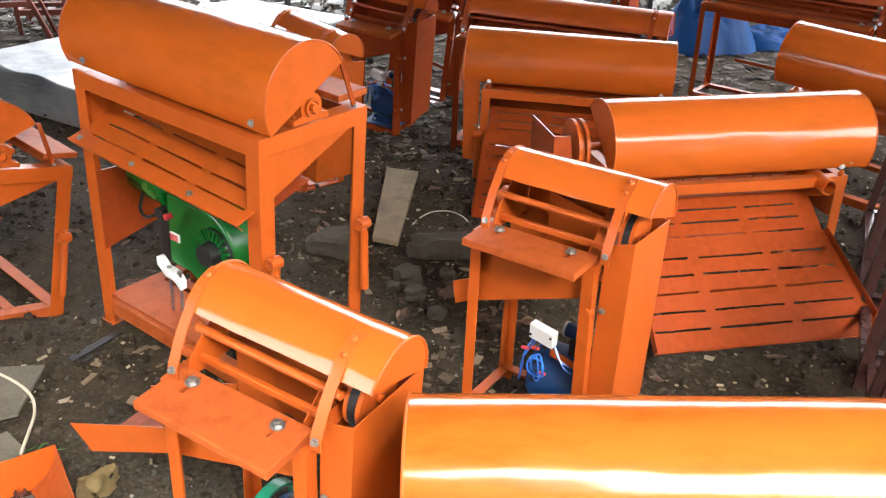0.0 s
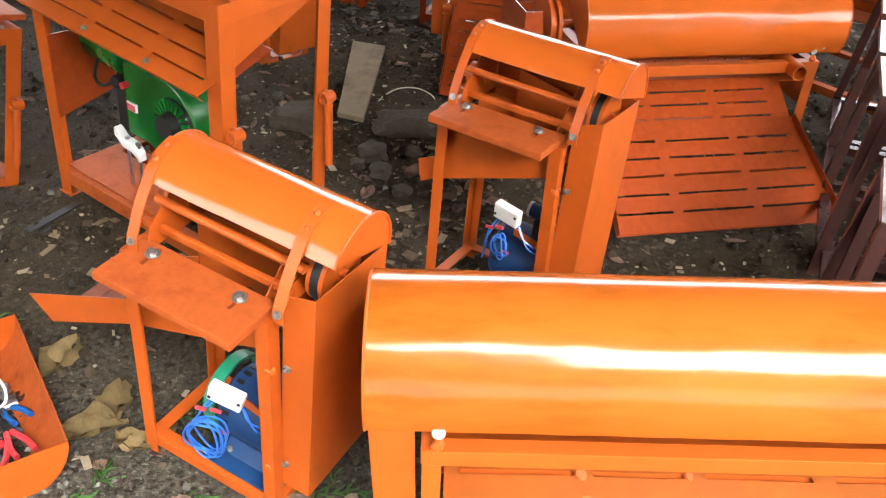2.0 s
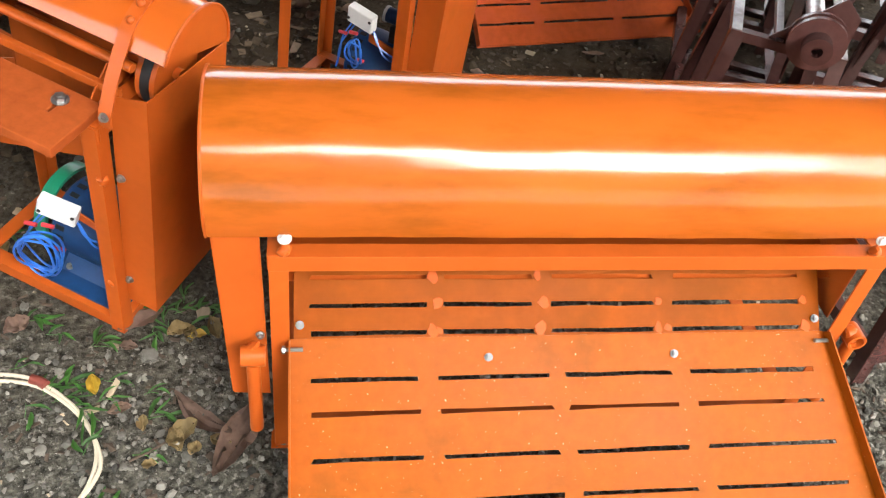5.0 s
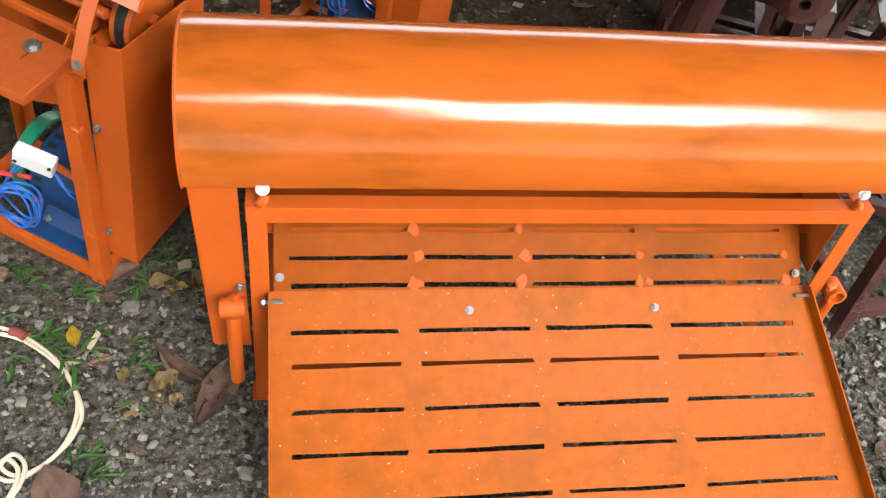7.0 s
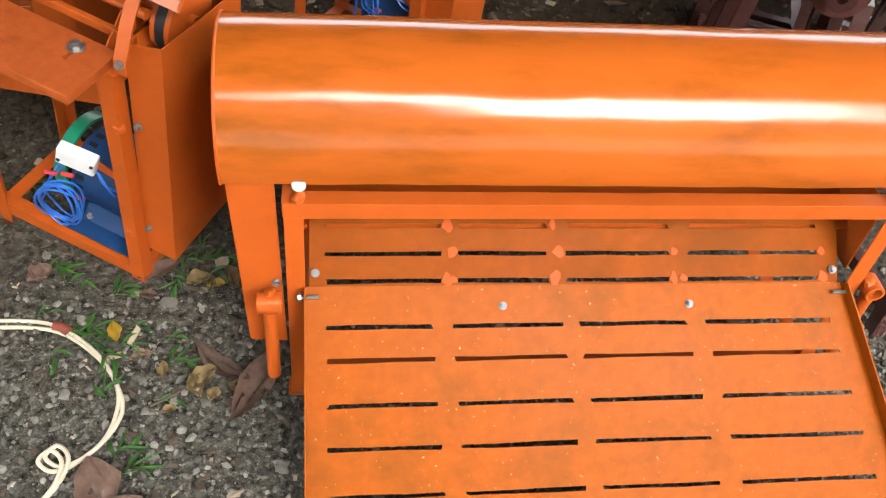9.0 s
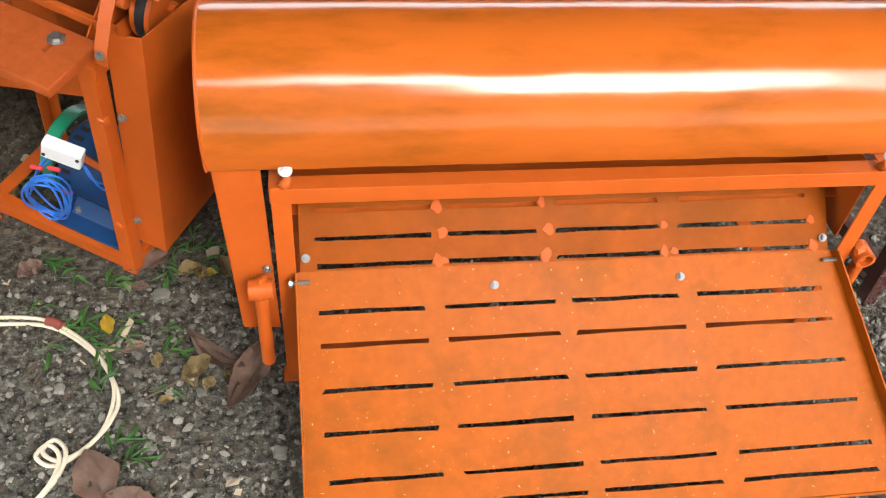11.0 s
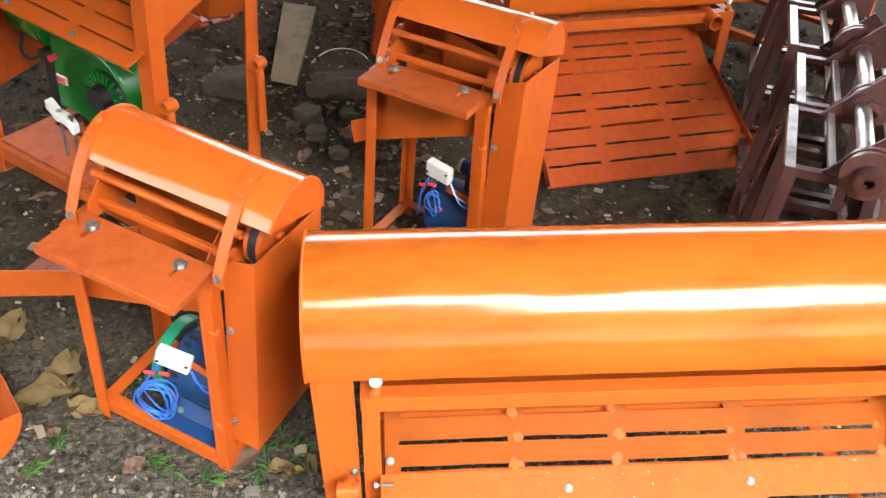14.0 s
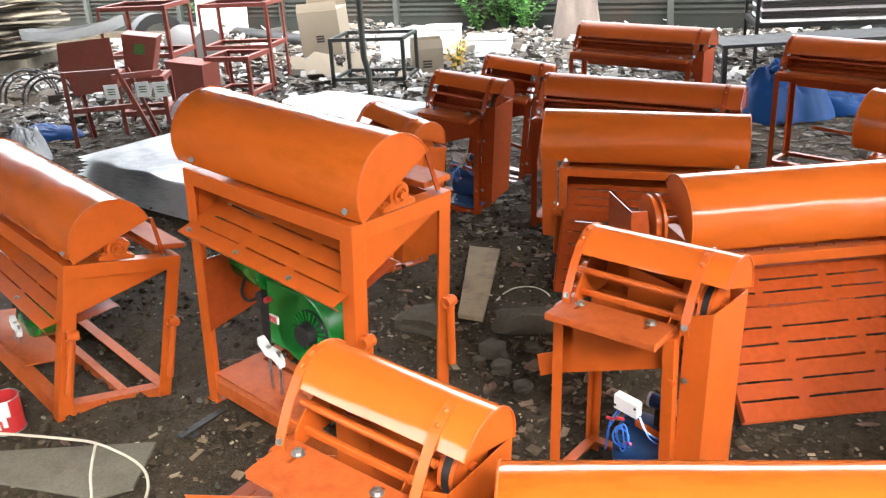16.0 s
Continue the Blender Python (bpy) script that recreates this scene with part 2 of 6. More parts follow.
SOIL = soil_material()


# ---- mesh helpers ----
def part(name, bm, mat, parent=None, label="", smooth=False, bevel=0.0):
    """Links a bmesh as one mesh object, under a thing or a part where one is given."""
    bmesh.ops.recalc_face_normals(bm, faces=bm.faces)
    me = bpy.data.meshes.new(name)
    bm.to_mesh(me)
    bm.free()
    me.materials.append(mat)
    if smooth:
        me.shade_smooth()
        me.set_sharp_from_angle(angle=radians(38))
    ob = new(name, me)
    if bevel:
        mod = ob.modifiers.new("bevel", "BEVEL")
        mod.width, mod.segments, mod.limit_method, mod.angle_limit = bevel, 2, "ANGLE", radians(40)
        mod.harden_normals = False
    if parent is not None:
        ob.parent = parent
    if label:
        tagged(ob, label)
    return ob


def thing(name, m, label, category, group="", kind=""):
    ob = new(name)
    ob.empty_display_size = 0.1
    ob.matrix_basis = m
    return tagged(ob, label, category, group, kind)


def block(bm, x0, x1, y0, y1, z0, z1):
    v = [bm.verts.new((x, y, z)) for x in (x0, x1) for y in (y0, y1) for z in (z0, z1)]
    for f in ((0, 1, 3, 2), (4, 6, 7, 5), (0, 4, 5, 1), (2, 3, 7, 6), (0, 2, 6, 4), (1, 5, 7, 3)):
        bm.faces.new([v[i] for i in f])
    return v


def prism(bm, pts, d):
    """The polygon pts, made solid along the vector d."""
    d = Vector(d)
    a = [bm.verts.new(p) for p in pts]
    b = [bm.verts.new(Vector(p) + d) for p in pts]
    bm.faces.new(a)
    bm.faces.new(b[::-1])
    n = len(pts)
    for i in range(n):
        bm.faces.new((a[i], b[i], b[(i + 1) % n], a[(i + 1) % n]))


def rod(bm, p, q, r, seg=10, r2=None, caps=True):
    p, q = Vector(p), Vector(q)
    w = (q - p).normalized()
    u = w.orthogonal().normalized()
    v = w.cross(u)
    r2 = r if r2 is None else r2
    a, b = [], []
    for i in range(seg):
        c, s = math.cos(2 * math.pi * i / seg), math.sin(2 * math.pi * i / seg)
        a.append(bm.verts.new(p + r * (c * u + s * v)))
        b.append(bm.verts.new(q + r2 * (c * u + s * v)))
    for i in range(seg):
        bm.faces.new((a[i], a[(i + 1) % seg], b[(i + 1) % seg], b[i]))
    if caps:
        bm.faces.new(a[::-1])
        bm.faces.new(b)


def pipe(bm, p, q, r, thick, seg=16):
    """An open tube with a wall."""
    p, q = Vector(p), Vector(q)
    w = (q - p).normalized()
    u = w.orthogonal().normalized()
    v = w.cross(u)
    rings = []
    for o, rad in ((p, r), (q, r), (q, r - thick), (p, r - thick)):
        rings.append([bm.verts.new(o + rad * (math.cos(2 * math.pi * i / seg) * u + math.sin(2 * math.pi * i / seg) * v)) for i in range(seg)])
    for k in range(4):
        a, b = rings[k], rings[(k + 1) % 4]
        for i in range(seg):
            bm.faces.new((a[i], a[(i + 1) % seg], b[(i + 1) % seg], b[i]))


def hose(bm, pts, r, seg=6):
    """A round cord along points."""
    pts = [Vector(p) for p in pts]
    rings = []
    u = None
    for i, p in enumerate(pts):
        w = (pts[min(i + 1, len(pts) - 1)] - pts[max(i - 1, 0)]).normalized()
        u = w.orthogonal().normalized() if u is None else (u - w * u.dot(w)).normalized()
        v = w.cross(u)
        rings.append([bm.verts.new(p + r * (math.cos(2 * math.pi * k / seg) * u + math.sin(2 * math.pi * k / seg) * v)) for k in range(seg)])
    for a, b in zip(rings, rings[1:]):
        for k in range(seg):
            bm.faces.new((a[k], a[(k + 1) % seg], b[(k + 1) % seg], b[k]))
    bm.faces.new(rings[0][::-1])
    bm.faces.new(rings[-1])


def smooth_path(ctrl, steps=8):
    """A curve through control points."""
    c = [Vector(p) for p in ctrl]
    c = [2 * c[0] - c[1]] + c + [2 * c[-1] - c[-2]]
    out = []
    for i in range(1, len(c) - 2):
        for s in range(steps):
            t = s / steps
            a, b, d, e = c[i - 1], c[i], c[i + 1], c[i + 2]
            out.append(0.5 * (2 * b + (d - a) * t + (2 * a - 5 * b + 4 * d - e) * t * t + (3 * b - a - 3 * d + e) * t ** 3))
    return out + [c[-2]]


def angle_iron(bm, p, q, u, v, w=0.038, t=0.004):
    """A steel angle from p to q whose two legs go along u and v from the corner line."""
    p, q, u, v = Vector(p), Vector(q), Vector(u), Vector(v)
    prof = [(0, 0), (w, 0), (w, t), (t, t), (t, w), (0, w)]
    prism(bm, [p + a * u + b * v for a, b in prof], q - p)


def bar(bm, p, q, u, v, w, t):
    """A flat bar from p to q, w wide along u and t thick along v, centred on the line."""
    p, u, v = Vector(p), Vector(u), Vector(v)
    prism(bm, [p + a * u * w / 2 + b * v * t / 2 for a, b in ((-1, -1), (1, -1), (1, 1), (-1, 1))], Vector(q) - p)


def arc_sheet(bm, x0, x1, yc, zc, r, a0, a1, thick=0.003, seg=36, cols=90, dent=0.0011, seed=0):
    """A bent sheet along x; angles run from the front (minus y) over the top."""
    grid = []
    for rr in (r, r - thick):
        sheet = []
        for i in range(seg + 1):
            th = a0 + (a1 - a0) * i / seg
            row = []
            for j in range(cols + 1):
                x = x0 + (x1 - x0) * j / cols
                k = rr + dent * (noise.noise(Vector((x * 4 + seed, th * 2.0, seed))) + 0.5 * noise.noise(Vector((x * 11 + seed, th * 5.0, seed + 2))) + 0.12 * noise.noise(Vector((x * 27 + seed, th * 2.0, seed + 5))))
                edge = 0.002 * noise.noise(Vector((x * 9, seed, 3))) if i == 0 else 0
                row.append(bm.verts.new((x, yc - k * math.cos(th), zc + k * math.sin(th) + edge)))
            sheet.append(row)
        grid.append(sheet)
    for s, sheet in enumerate(grid):
        for i in range(seg):
            for j in range(cols):
                f = (sheet[i][j], sheet[i][j + 1], sheet[i + 1][j + 1], sheet[i + 1][j])
                bm.faces.new(f if s == 0 else f[::-1])
    o, n = grid
    for j in range(cols):
        for i in (0, seg):
            bm.faces.new((o[i][j], o[i][j + 1], n[i][j + 1], n[i][j]))
    for i in range(seg):
        for j in (0, cols):
            bm.faces.new((o[i][j], o[i + 1][j], n[i + 1][j], n[i][j]))


def half_disc(bm, x, thick, yc, zc, r, a0, a1, seg=24):
    pts = [(x, yc - r * math.cos(a0 + (a1 - a0) * i / seg), zc + r * math.sin(a0 + (a1 - a0) * i / seg)) for i in range(seg + 1)]
    prism(bm, pts, (thick, 0, 0))


def slotted(bm, place, us, vs, holes, thick=0.003, wob=0.0012, seed=0):
    """A sheet over the breaks us by vs (0 to 1 cells) with holes; place(u, v) gives the point."""
    rng = random.Random(seed)
    vert = {}

    def at(i, j):
        if (i, j) not in vert:
            du = rng.uniform(-3, 3) * wob if 0 < i < len(us) - 1 else 0
            dv = rng.uniform(-1, 1) * wob if 0 < j < len(vs) - 1 else 0
            vert[i, j] = bm.verts.new(place(us[i] + du, vs[j] + dv))
        return vert[i, j]

    faces = []
    for i in range(len(us) - 1):
        for j in range(len(vs) - 1):
            if (i, j) not in holes:
                faces.append(bm.faces.new((at(i, j), at(i + 1, j), at(i + 1, j + 1), at(i, j + 1))))
    bmesh.ops.recalc_face_normals(bm, faces=faces)
    bmesh.ops.solidify(bm, geom=faces, thickness=thick)


def slot_breaks(cols, rows, lo_u, hi_u, lo_v, hi_v, w=0.0085):
    """Breaks and holes for columns (start, end) and row heights."""
    us, vs = [lo_u], [lo_v]
    for a, b in cols:
        n = 3
        us += [a + (b - a) * k / n for k in range(n + 1)]
    us.append(hi_u)
    for r in rows:
        vs += [r - w / 2, r + w / 2]
    vs.append(hi_v)
    holes = set()
    for c in range(len(cols)):
        for k in range(3):
            for r in range(len(rows)):
                holes.add((1 + 4 * c + k, 1 + 2 * r))
    return us, vs, holes


def bolt(parent, p, axis, r=0.0075, name="bolt", mat=ZINC, h=0.006, washer=True):
    bm = bmesh.new()
    p, axis = Vector(p), Vector(axis).normalized()
    r *= 0.76
    if washer:
        rod(bm, p, p + axis * 0.002, r * 1.45, 12)
    rod(bm, p + axis * 0.002, p + axis * (0.002 + h), r, 6)
    rod(bm, p + axis * (0.002 + h), p + axis * (0.004 + h), r * 0.5, 8)
    return part(name, bm, mat, parent, "zinc-plated bolt head")


def weld(parent, p, r=0.012, seed=0):
    bm = bmesh.new()
    bmesh.ops.create_icosphere(bm, subdivisions=2, radius=r, matrix=Matrix.Translation(p))
    for v in bm.verts:
        v.co += (v.co - Vector(p)) * 0.6 * noise.noise(v.co * 90 + Vector((seed, 0, 0)))
    return part("weld", bm, ORANGE, parent, smooth=True)


# ---- ground ----
def rise(x, y):
    """The ground's height."""
    near = max(0.0, min(1.0, (math.hypot(x, y - 2) - 4.5) / 4))
    s = max(0.0, min(1.0, ((x + 1.52) * -0.75 + (y - 2.94) * 0.66) / 1.1))
    d = math.hypot(x + 1.52 + 0.83 * s, y - 2.94 - 0.73 * s)
    hollow = (0.055 * s - 0.09) * math.exp(-(d / 0.17) ** 2) + 0.06 * math.exp(-((x + 2.63) ** 2 + (y - 3.29) ** 2) / 0.04)
    return hollow + 0.010 * noise.noise(Vector((x * 1.7, y * 1.7, 0))) + 0.006 * noise.noise(Vector((x * 6, y * 6, 4))) + near * 0.05 * noise.noise(Vector((x * 0.5, y * 0.5, 9))) - 0.004


def build_ground():
    def steps(inner0, inner1, fine, outer0, outer1):
        a = list(np.arange(inner0, inner1 + 1e-6, fine))
        s, lo = fine, inner0
        while lo > outer0:
            s *= 1.35
            lo -= s
            a.insert(0, lo)
        s, hi = fine, inner1
        while hi < outer1:
            s *= 1.35
            hi += s
            a.append(hi)
        return a
    xs, ys = steps(-2.4, 2.4, 0.03, -400, 400), steps(0.2, 5.5, 0.03, -400, 600)
    verts = [(x, y, rise(x, y) if abs(x) < 30 and abs(y) < 40 else -0.01) for y in ys for x in xs]
    nx = len(xs)
    faces = [(j * nx + i, j * nx + i + 1, (j + 1) * nx + i + 1, (j + 1) * nx + i) for j in range(len(ys) - 1) for i in range(nx - 1)]
    me = bpy.data.meshes.new("ground")
    me.from_pydata(verts, [], faces)
    me.materials.append(SOIL)
    me.shade_smooth()
    return tagged(new("ground", me), "dark damp soil and grey gravelly dirt of a work yard", "ground", kind="structure")


build_ground()


# ---- unseen roof, walls and pavement added to shape light and reflections ----
def build_light_shapers():
    # out of view; its edges set which sky the hoods mirror
    bm = bmesh.new()
    block(bm, -8.1, 6.5, -0.8, 7.8, 3.3, 3.36)
    tagged(part("roof", bm, ROOFMAT), "unseen plain dark iron roof added to shade the machines", "roof", kind="structure")
    # dark block out of view that keeps the western sky off the rails
    bm = bmesh.new()
    block(bm, -8.12, -8.0, -0.8, 7.8, -0.05, 3.297)
    tagged(part("wall_west", bm, ROOFMAT), "unseen plain dark wall added to block the western sky", "wall", kind="structure")
    # pavement out of view, added as the pale band in the hoods
    bm = bmesh.new()
    block(bm, -14, 16, -11.4, -1.7, -0.05, 0.012)
    tagged(part("apron", bm, APRON), "unseen pale concrete apron added to reflect in the hoods", "pavement", kind="structure")
    # unseen south blocks for the hood reflections: pale plinth, dark front, taller western part
    bm = bmesh.new()
    block(bm, -14, 16, -11.5, -11.4, -0.05, 1.9)
    tagged(part("plinth_south", bm, APRON), "unseen pale plinth added to reflect in the hoods", "wall", kind="structure")
    bm = bmesh.new()
    block(bm, 2.6, 16, -11.7, -11.42, 1.9, 8.2)
    tagged(part("wall_south", bm, ROOFMAT), "unseen plain dark wall added to block the low south sky", "wall", kind="structure")
    bm = bmesh.new()
    block(bm, -14, 2.598, -11.75, -11.42, 1.9, 14.0)
    tagged(part("wall_south_tall", bm, ROOFMAT), "unseen taller dark wall added to block the south-west sky", "wall", kind="structure")


build_light_shapers()


# ---- wide threshing machines ----
def handle(parent, p, out, turn=(0, 0, -1), length=0.2):
    """A carrying handle: a short sleeve welded on a post and a pipe that hangs in it."""
    p, out = Vector(p), Vector(out)
    side = Vector((0, 0, 1)).cross(out)
    bm = bmesh.new()
    pipe(bm, p - side * 0.022 + out * 0.02, p + side * 0.022 + out * 0.02, 0.02, 0.005, 14)
    rod(bm, p + out * 0.004, p + out * 0.022, 0.016, 8)
    part("handle_socket", bm, ORANGE, parent, smooth=True)
    bm = bmesh.new()
    q = p + out * 0.026 + Vector((0, 0, -0.012))
    pipe(bm, q, q + Vector(turn) * length, 0.0135, 0.003, 14)
    part("handle_pipe", bm, ORANGE, parent, smooth=True)
    weld(parent, p + out * 0.012 + Vector((0, 0, 0.012)), 0.014)


def bearing(parent, x, y, z, r=0.036, mat=ORANGE, along=1):
    """A pillow block with its ring and two feet bolts."""
    bm = bmesh.new()
    d = 0.016
    pts = [(x - d, y - 0.07, z - r - 0.008), (x - d, y + 0.07, z - r - 0.008), (x - d, y + 0.07, z - r + 0.006), (x - d, y + r * 1.05, z - r * 0.55)]
    pts += [(x - d, y + r * 1.15 * math.cos(a), z + r * 1.15 * math.sin(a)) for a in [k * math.pi / 10 for k in range(11)]]
    pts += [(x - d, y - r * 1.05, z - r * 0.55), (x - d, y - 0.07, z - r + 0.006)]
    prism(bm, pts, (2 * d, 0, 0))
    block_ = part("bearing_block", bm, mat, parent, smooth=True)
    bm = bmesh.new()
    pipe(bm, (x - 0.022, y, z), (x + 0.026, y, z), r * 0.8, 0.008, 20)
    part("bearing_ring", bm, mat, block_, smooth=True)
    bm = bmesh.new()
    rod(bm, (x - 0.05, y, z), (x + 0.034, y, z), 0.013, 14)
    part("shaft", bm, mat, block_, smooth=True)
    for s in (-0.055, 0.055):
        bolt(block_, (x, y + s, z - r + 0.006), (0, 0, 1), 0.008, mat=mat)


def frame_parts(ob, L, D, H, mat, w=0.04, shelf=0.09):
    """Four posts, four top rails and four low rails, all steel angle."""
    X, Y, Z = Vector((1, 0, 0)), Vector((0, 1, 0)), Vector((0, 0, 1))
    for x, y, u, v in ((0, 0, X, Y), (L, 0, -X, Y), (0, D, X, -Y), (L, D, -X, -Y)):
        bm = bmesh.new()
        inset = (u + v) * 0.002
        angle_iron(bm, Vector((x, y, 0.005)) + inset, Vector((x, y, H - 0.005)) + inset, u, v, w)
        post = part("post", bm, mat, ob, bevel=0.0012)
        bm = bmesh.new()
        prism(bm, [Vector((x, y, 0)) + a * u + b * v for a, b in ((-0.006, -0.006), (w + 0.006, -0.006), (w + 0.006, w + 0.006), (-0.006, w + 0.006))], (0, 0, 0.005))
        part("foot_plate", bm, mat, post)
    for p, q, u in (((0.002, 0, H), (L - 0.002, 0, H), Y), ((0.002, D, H), (L - 0.002, D, H), -Y), ((0, 0.002, H + 0.001), (0, D - 0.002, H + 0.001), X), ((L, 0.002, H + 0.001), (L, D - 0.002, H + 0.001), -X)):
        bm = bmesh.new()
        angle_iron(bm, p, q, u, -Z, w)
        part("top_rail", bm, mat, ob, bevel=0.0012)
    for p, q, u in (((0.005, 0.005, shelf), (L - 0.005, 0.005, shelf), Y), ((0.005, D - 0.005, shelf), (L - 0.005, D - 0.005, shelf), -Y), ((0.005, 0.007, shelf - 0.002), (0.005, D - 0.007, shelf - 0.002), X), ((L - 0.005, 0.007, shelf - 0.002), (L - 0.005, D - 0.007, shelf - 0.002), -X)):
        bm = bmesh.new()
        angle_iron(bm, p, q, u, -Z, w)
        part("low_rail", bm, BOARD if mat is ORANGE else mat, ob, bevel=0.0012)


def hood_parts(ob, x0, x1, yc, zc, r, a0, a1, mat, seed=0, left=True, right=True, paint=None):
    bm = bmesh.new()
    arc_sheet(bm, x0, x1, yc, zc, r, a0, a1, seed=seed)
    part("hood", bm, paint or (HOOD if mat is ORANGE else ORANGE), ob, "glossy half-round sheet hood", smooth=True)
    if left:
        bm = bmesh.new()
        half_disc(bm, x0 + 0.001, 0.003, yc, zc, r - 0.003, a0, a1)
        part("end_plate", bm, mat, ob)
    if right:
        bm = bmesh.new()
        half_disc(bm, x1 - 0.004, 0.003, yc, zc, r - 0.003, a0, a1)
        part("end_plate", bm, mat, ob)
    for x in [x for x, on in ((x0, left), (x1, right)) if on]:
        bm = bmesh.new()
        line = [a0 + (a1 - a0) * i / 28 for i in range(29)]
        hose(bm, [(x, yc - r * math.cos(th), zc + r * math.sin(th)) for th in line], 0.003, 6)
        part("weld_seam", bm, mat, ob, smooth=True)


def drum_parts(ob, x0, x1, y, z, r, mat):
    """The threshing drum: discs, bars and pegs."""
    bm = bmesh.new()
    rod(bm, (x0, y, z), (x1, y, z), r * 0.55, 16)
    for k in range(6):
        a = k * math.pi / 3
        c, s = math.cos(a), math.sin(a)
        rod(bm, (x0, y + r * 0.7 * c, z + r * 0.7 * s), (x1, y + r * 0.7 * c, z + r * 0.7 * s), 0.011, 6)
        n = int((x1 - x0) / 0.07)
        for j in range(n):
            x = x0 + (j + 0.5 + 0.5 * (k % 2)) * (x1 - x0) / (n + 0.5)
            rod(bm, (x, y + r * 0.7 * c, z + r * 0.7 * s), (x, y + r * c, z + r * s), 0.006, 6)
    part("threshing_drum", bm, mat, ob, "painted peg drum on a steel shaft", smooth=True)


def chute_parts(ob, low, seam, top, left, right, right_top, cols_low, cols_top, rows_low, rows_top, mat, flange=0.035, seed=0):
    """A slotted discharge chute of two overlapping sheets; low, seam and top are (y, z)."""
    a, b = Vector((0, *low)), Vector((0, *seam))
    d = (b - a).normalized()
    n = Vector((1, 0, 0)).cross(d)
    ln = (b - a).length

    def widen(v):
        return (right_top + (right - right_top) * (1 - v / ln) - left) / (right - left)

    def low_at(u, v):
        return a + d * v + Vector((left + (u - left) * widen(v), 0, 0)) + n * (0.0025 * noise.noise(Vector((u * 4, v * 5, seed))))

    us, vs, holes = slot_breaks(cols_low, rows_low, left, right, 0.0, ln + 0.001)
    bm = bmesh.new()
    slotted(bm, low_at, us, vs, holes, seed=seed)
    lower = part("chute", bm, SATIN if mat is ORANGE else mat, ob, "slotted sheet chute with folded side edges")
    for u in (left, right):
        bm = bmesh.new()
        pts = [low_at(u, 0), low_at(u, ln), low_at(u, ln) + n * flange * 0.75, low_at(u, 0) + n * flange]
        prism(bm, pts, Vector((-0.003 if u == left else 0.003, 0, 0)))
        part("side_flange", bm, SATIN if mat is ORANGE else mat, lower)
    bm = bmesh.new()
    hose(bm, [low_at(left + (right - left) * k / 30, 0) for k in range(31)], 0.0035, 6)
    part("folded_edge", bm, SATIN if mat is ORANGE else mat, lower, smooth=True)
    c, e = b - n * 0.005, Vector((0, *top))
    d2 = (e - c).normalized()

    def top_at(u, v):
        return c + d2 * v + Vector((u, 0, 0)) + n * (0.002 * noise.noise(Vector((u * 4, v * 5, seed + 7))))

    us, vs, holes = slot_breaks(cols_top, rows_top, left + 0.006, right_top - 0.004, -0.015, (e - c).length)
    bm = bmesh.new()
    slotted(bm, top_at, us, vs, holes, seed=seed + 1)
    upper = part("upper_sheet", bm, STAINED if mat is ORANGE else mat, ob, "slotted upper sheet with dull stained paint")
    if mat is ORANGE:
        rng = random.Random(seed + 40)
        for u, side in [(u, side) for span in cols_top for u, side in zip(span, (-1, 1))]:
            for v in rows_top:
                if rng.random() < 0.5:
                    continue
                bm = bmesh.new()
                a0, r, tall = rng.random() * 6, rng.uniform(0.006, 0.011), rng.uniform(0.9, 1.7)
                spot = [(r * (1 + 0.25 * math.sin(3 * t + a0)) * math.cos(t), tall * r * (1 + 0.25 * math.sin(2 * t + a0)) * math.sin(t)) for t in np.linspace(0, 2 * math.pi, 13)[:-1]]
                prism(bm, [top_at(u + side * (r * 1.3 + 0.001) + x, v + 0.003 + y) + n * 0.0008 for x, y in spot], n * 0.0009)
                part("paint_touch_up", bm, TOUCHUP, upper)
    return lower, low_at, n


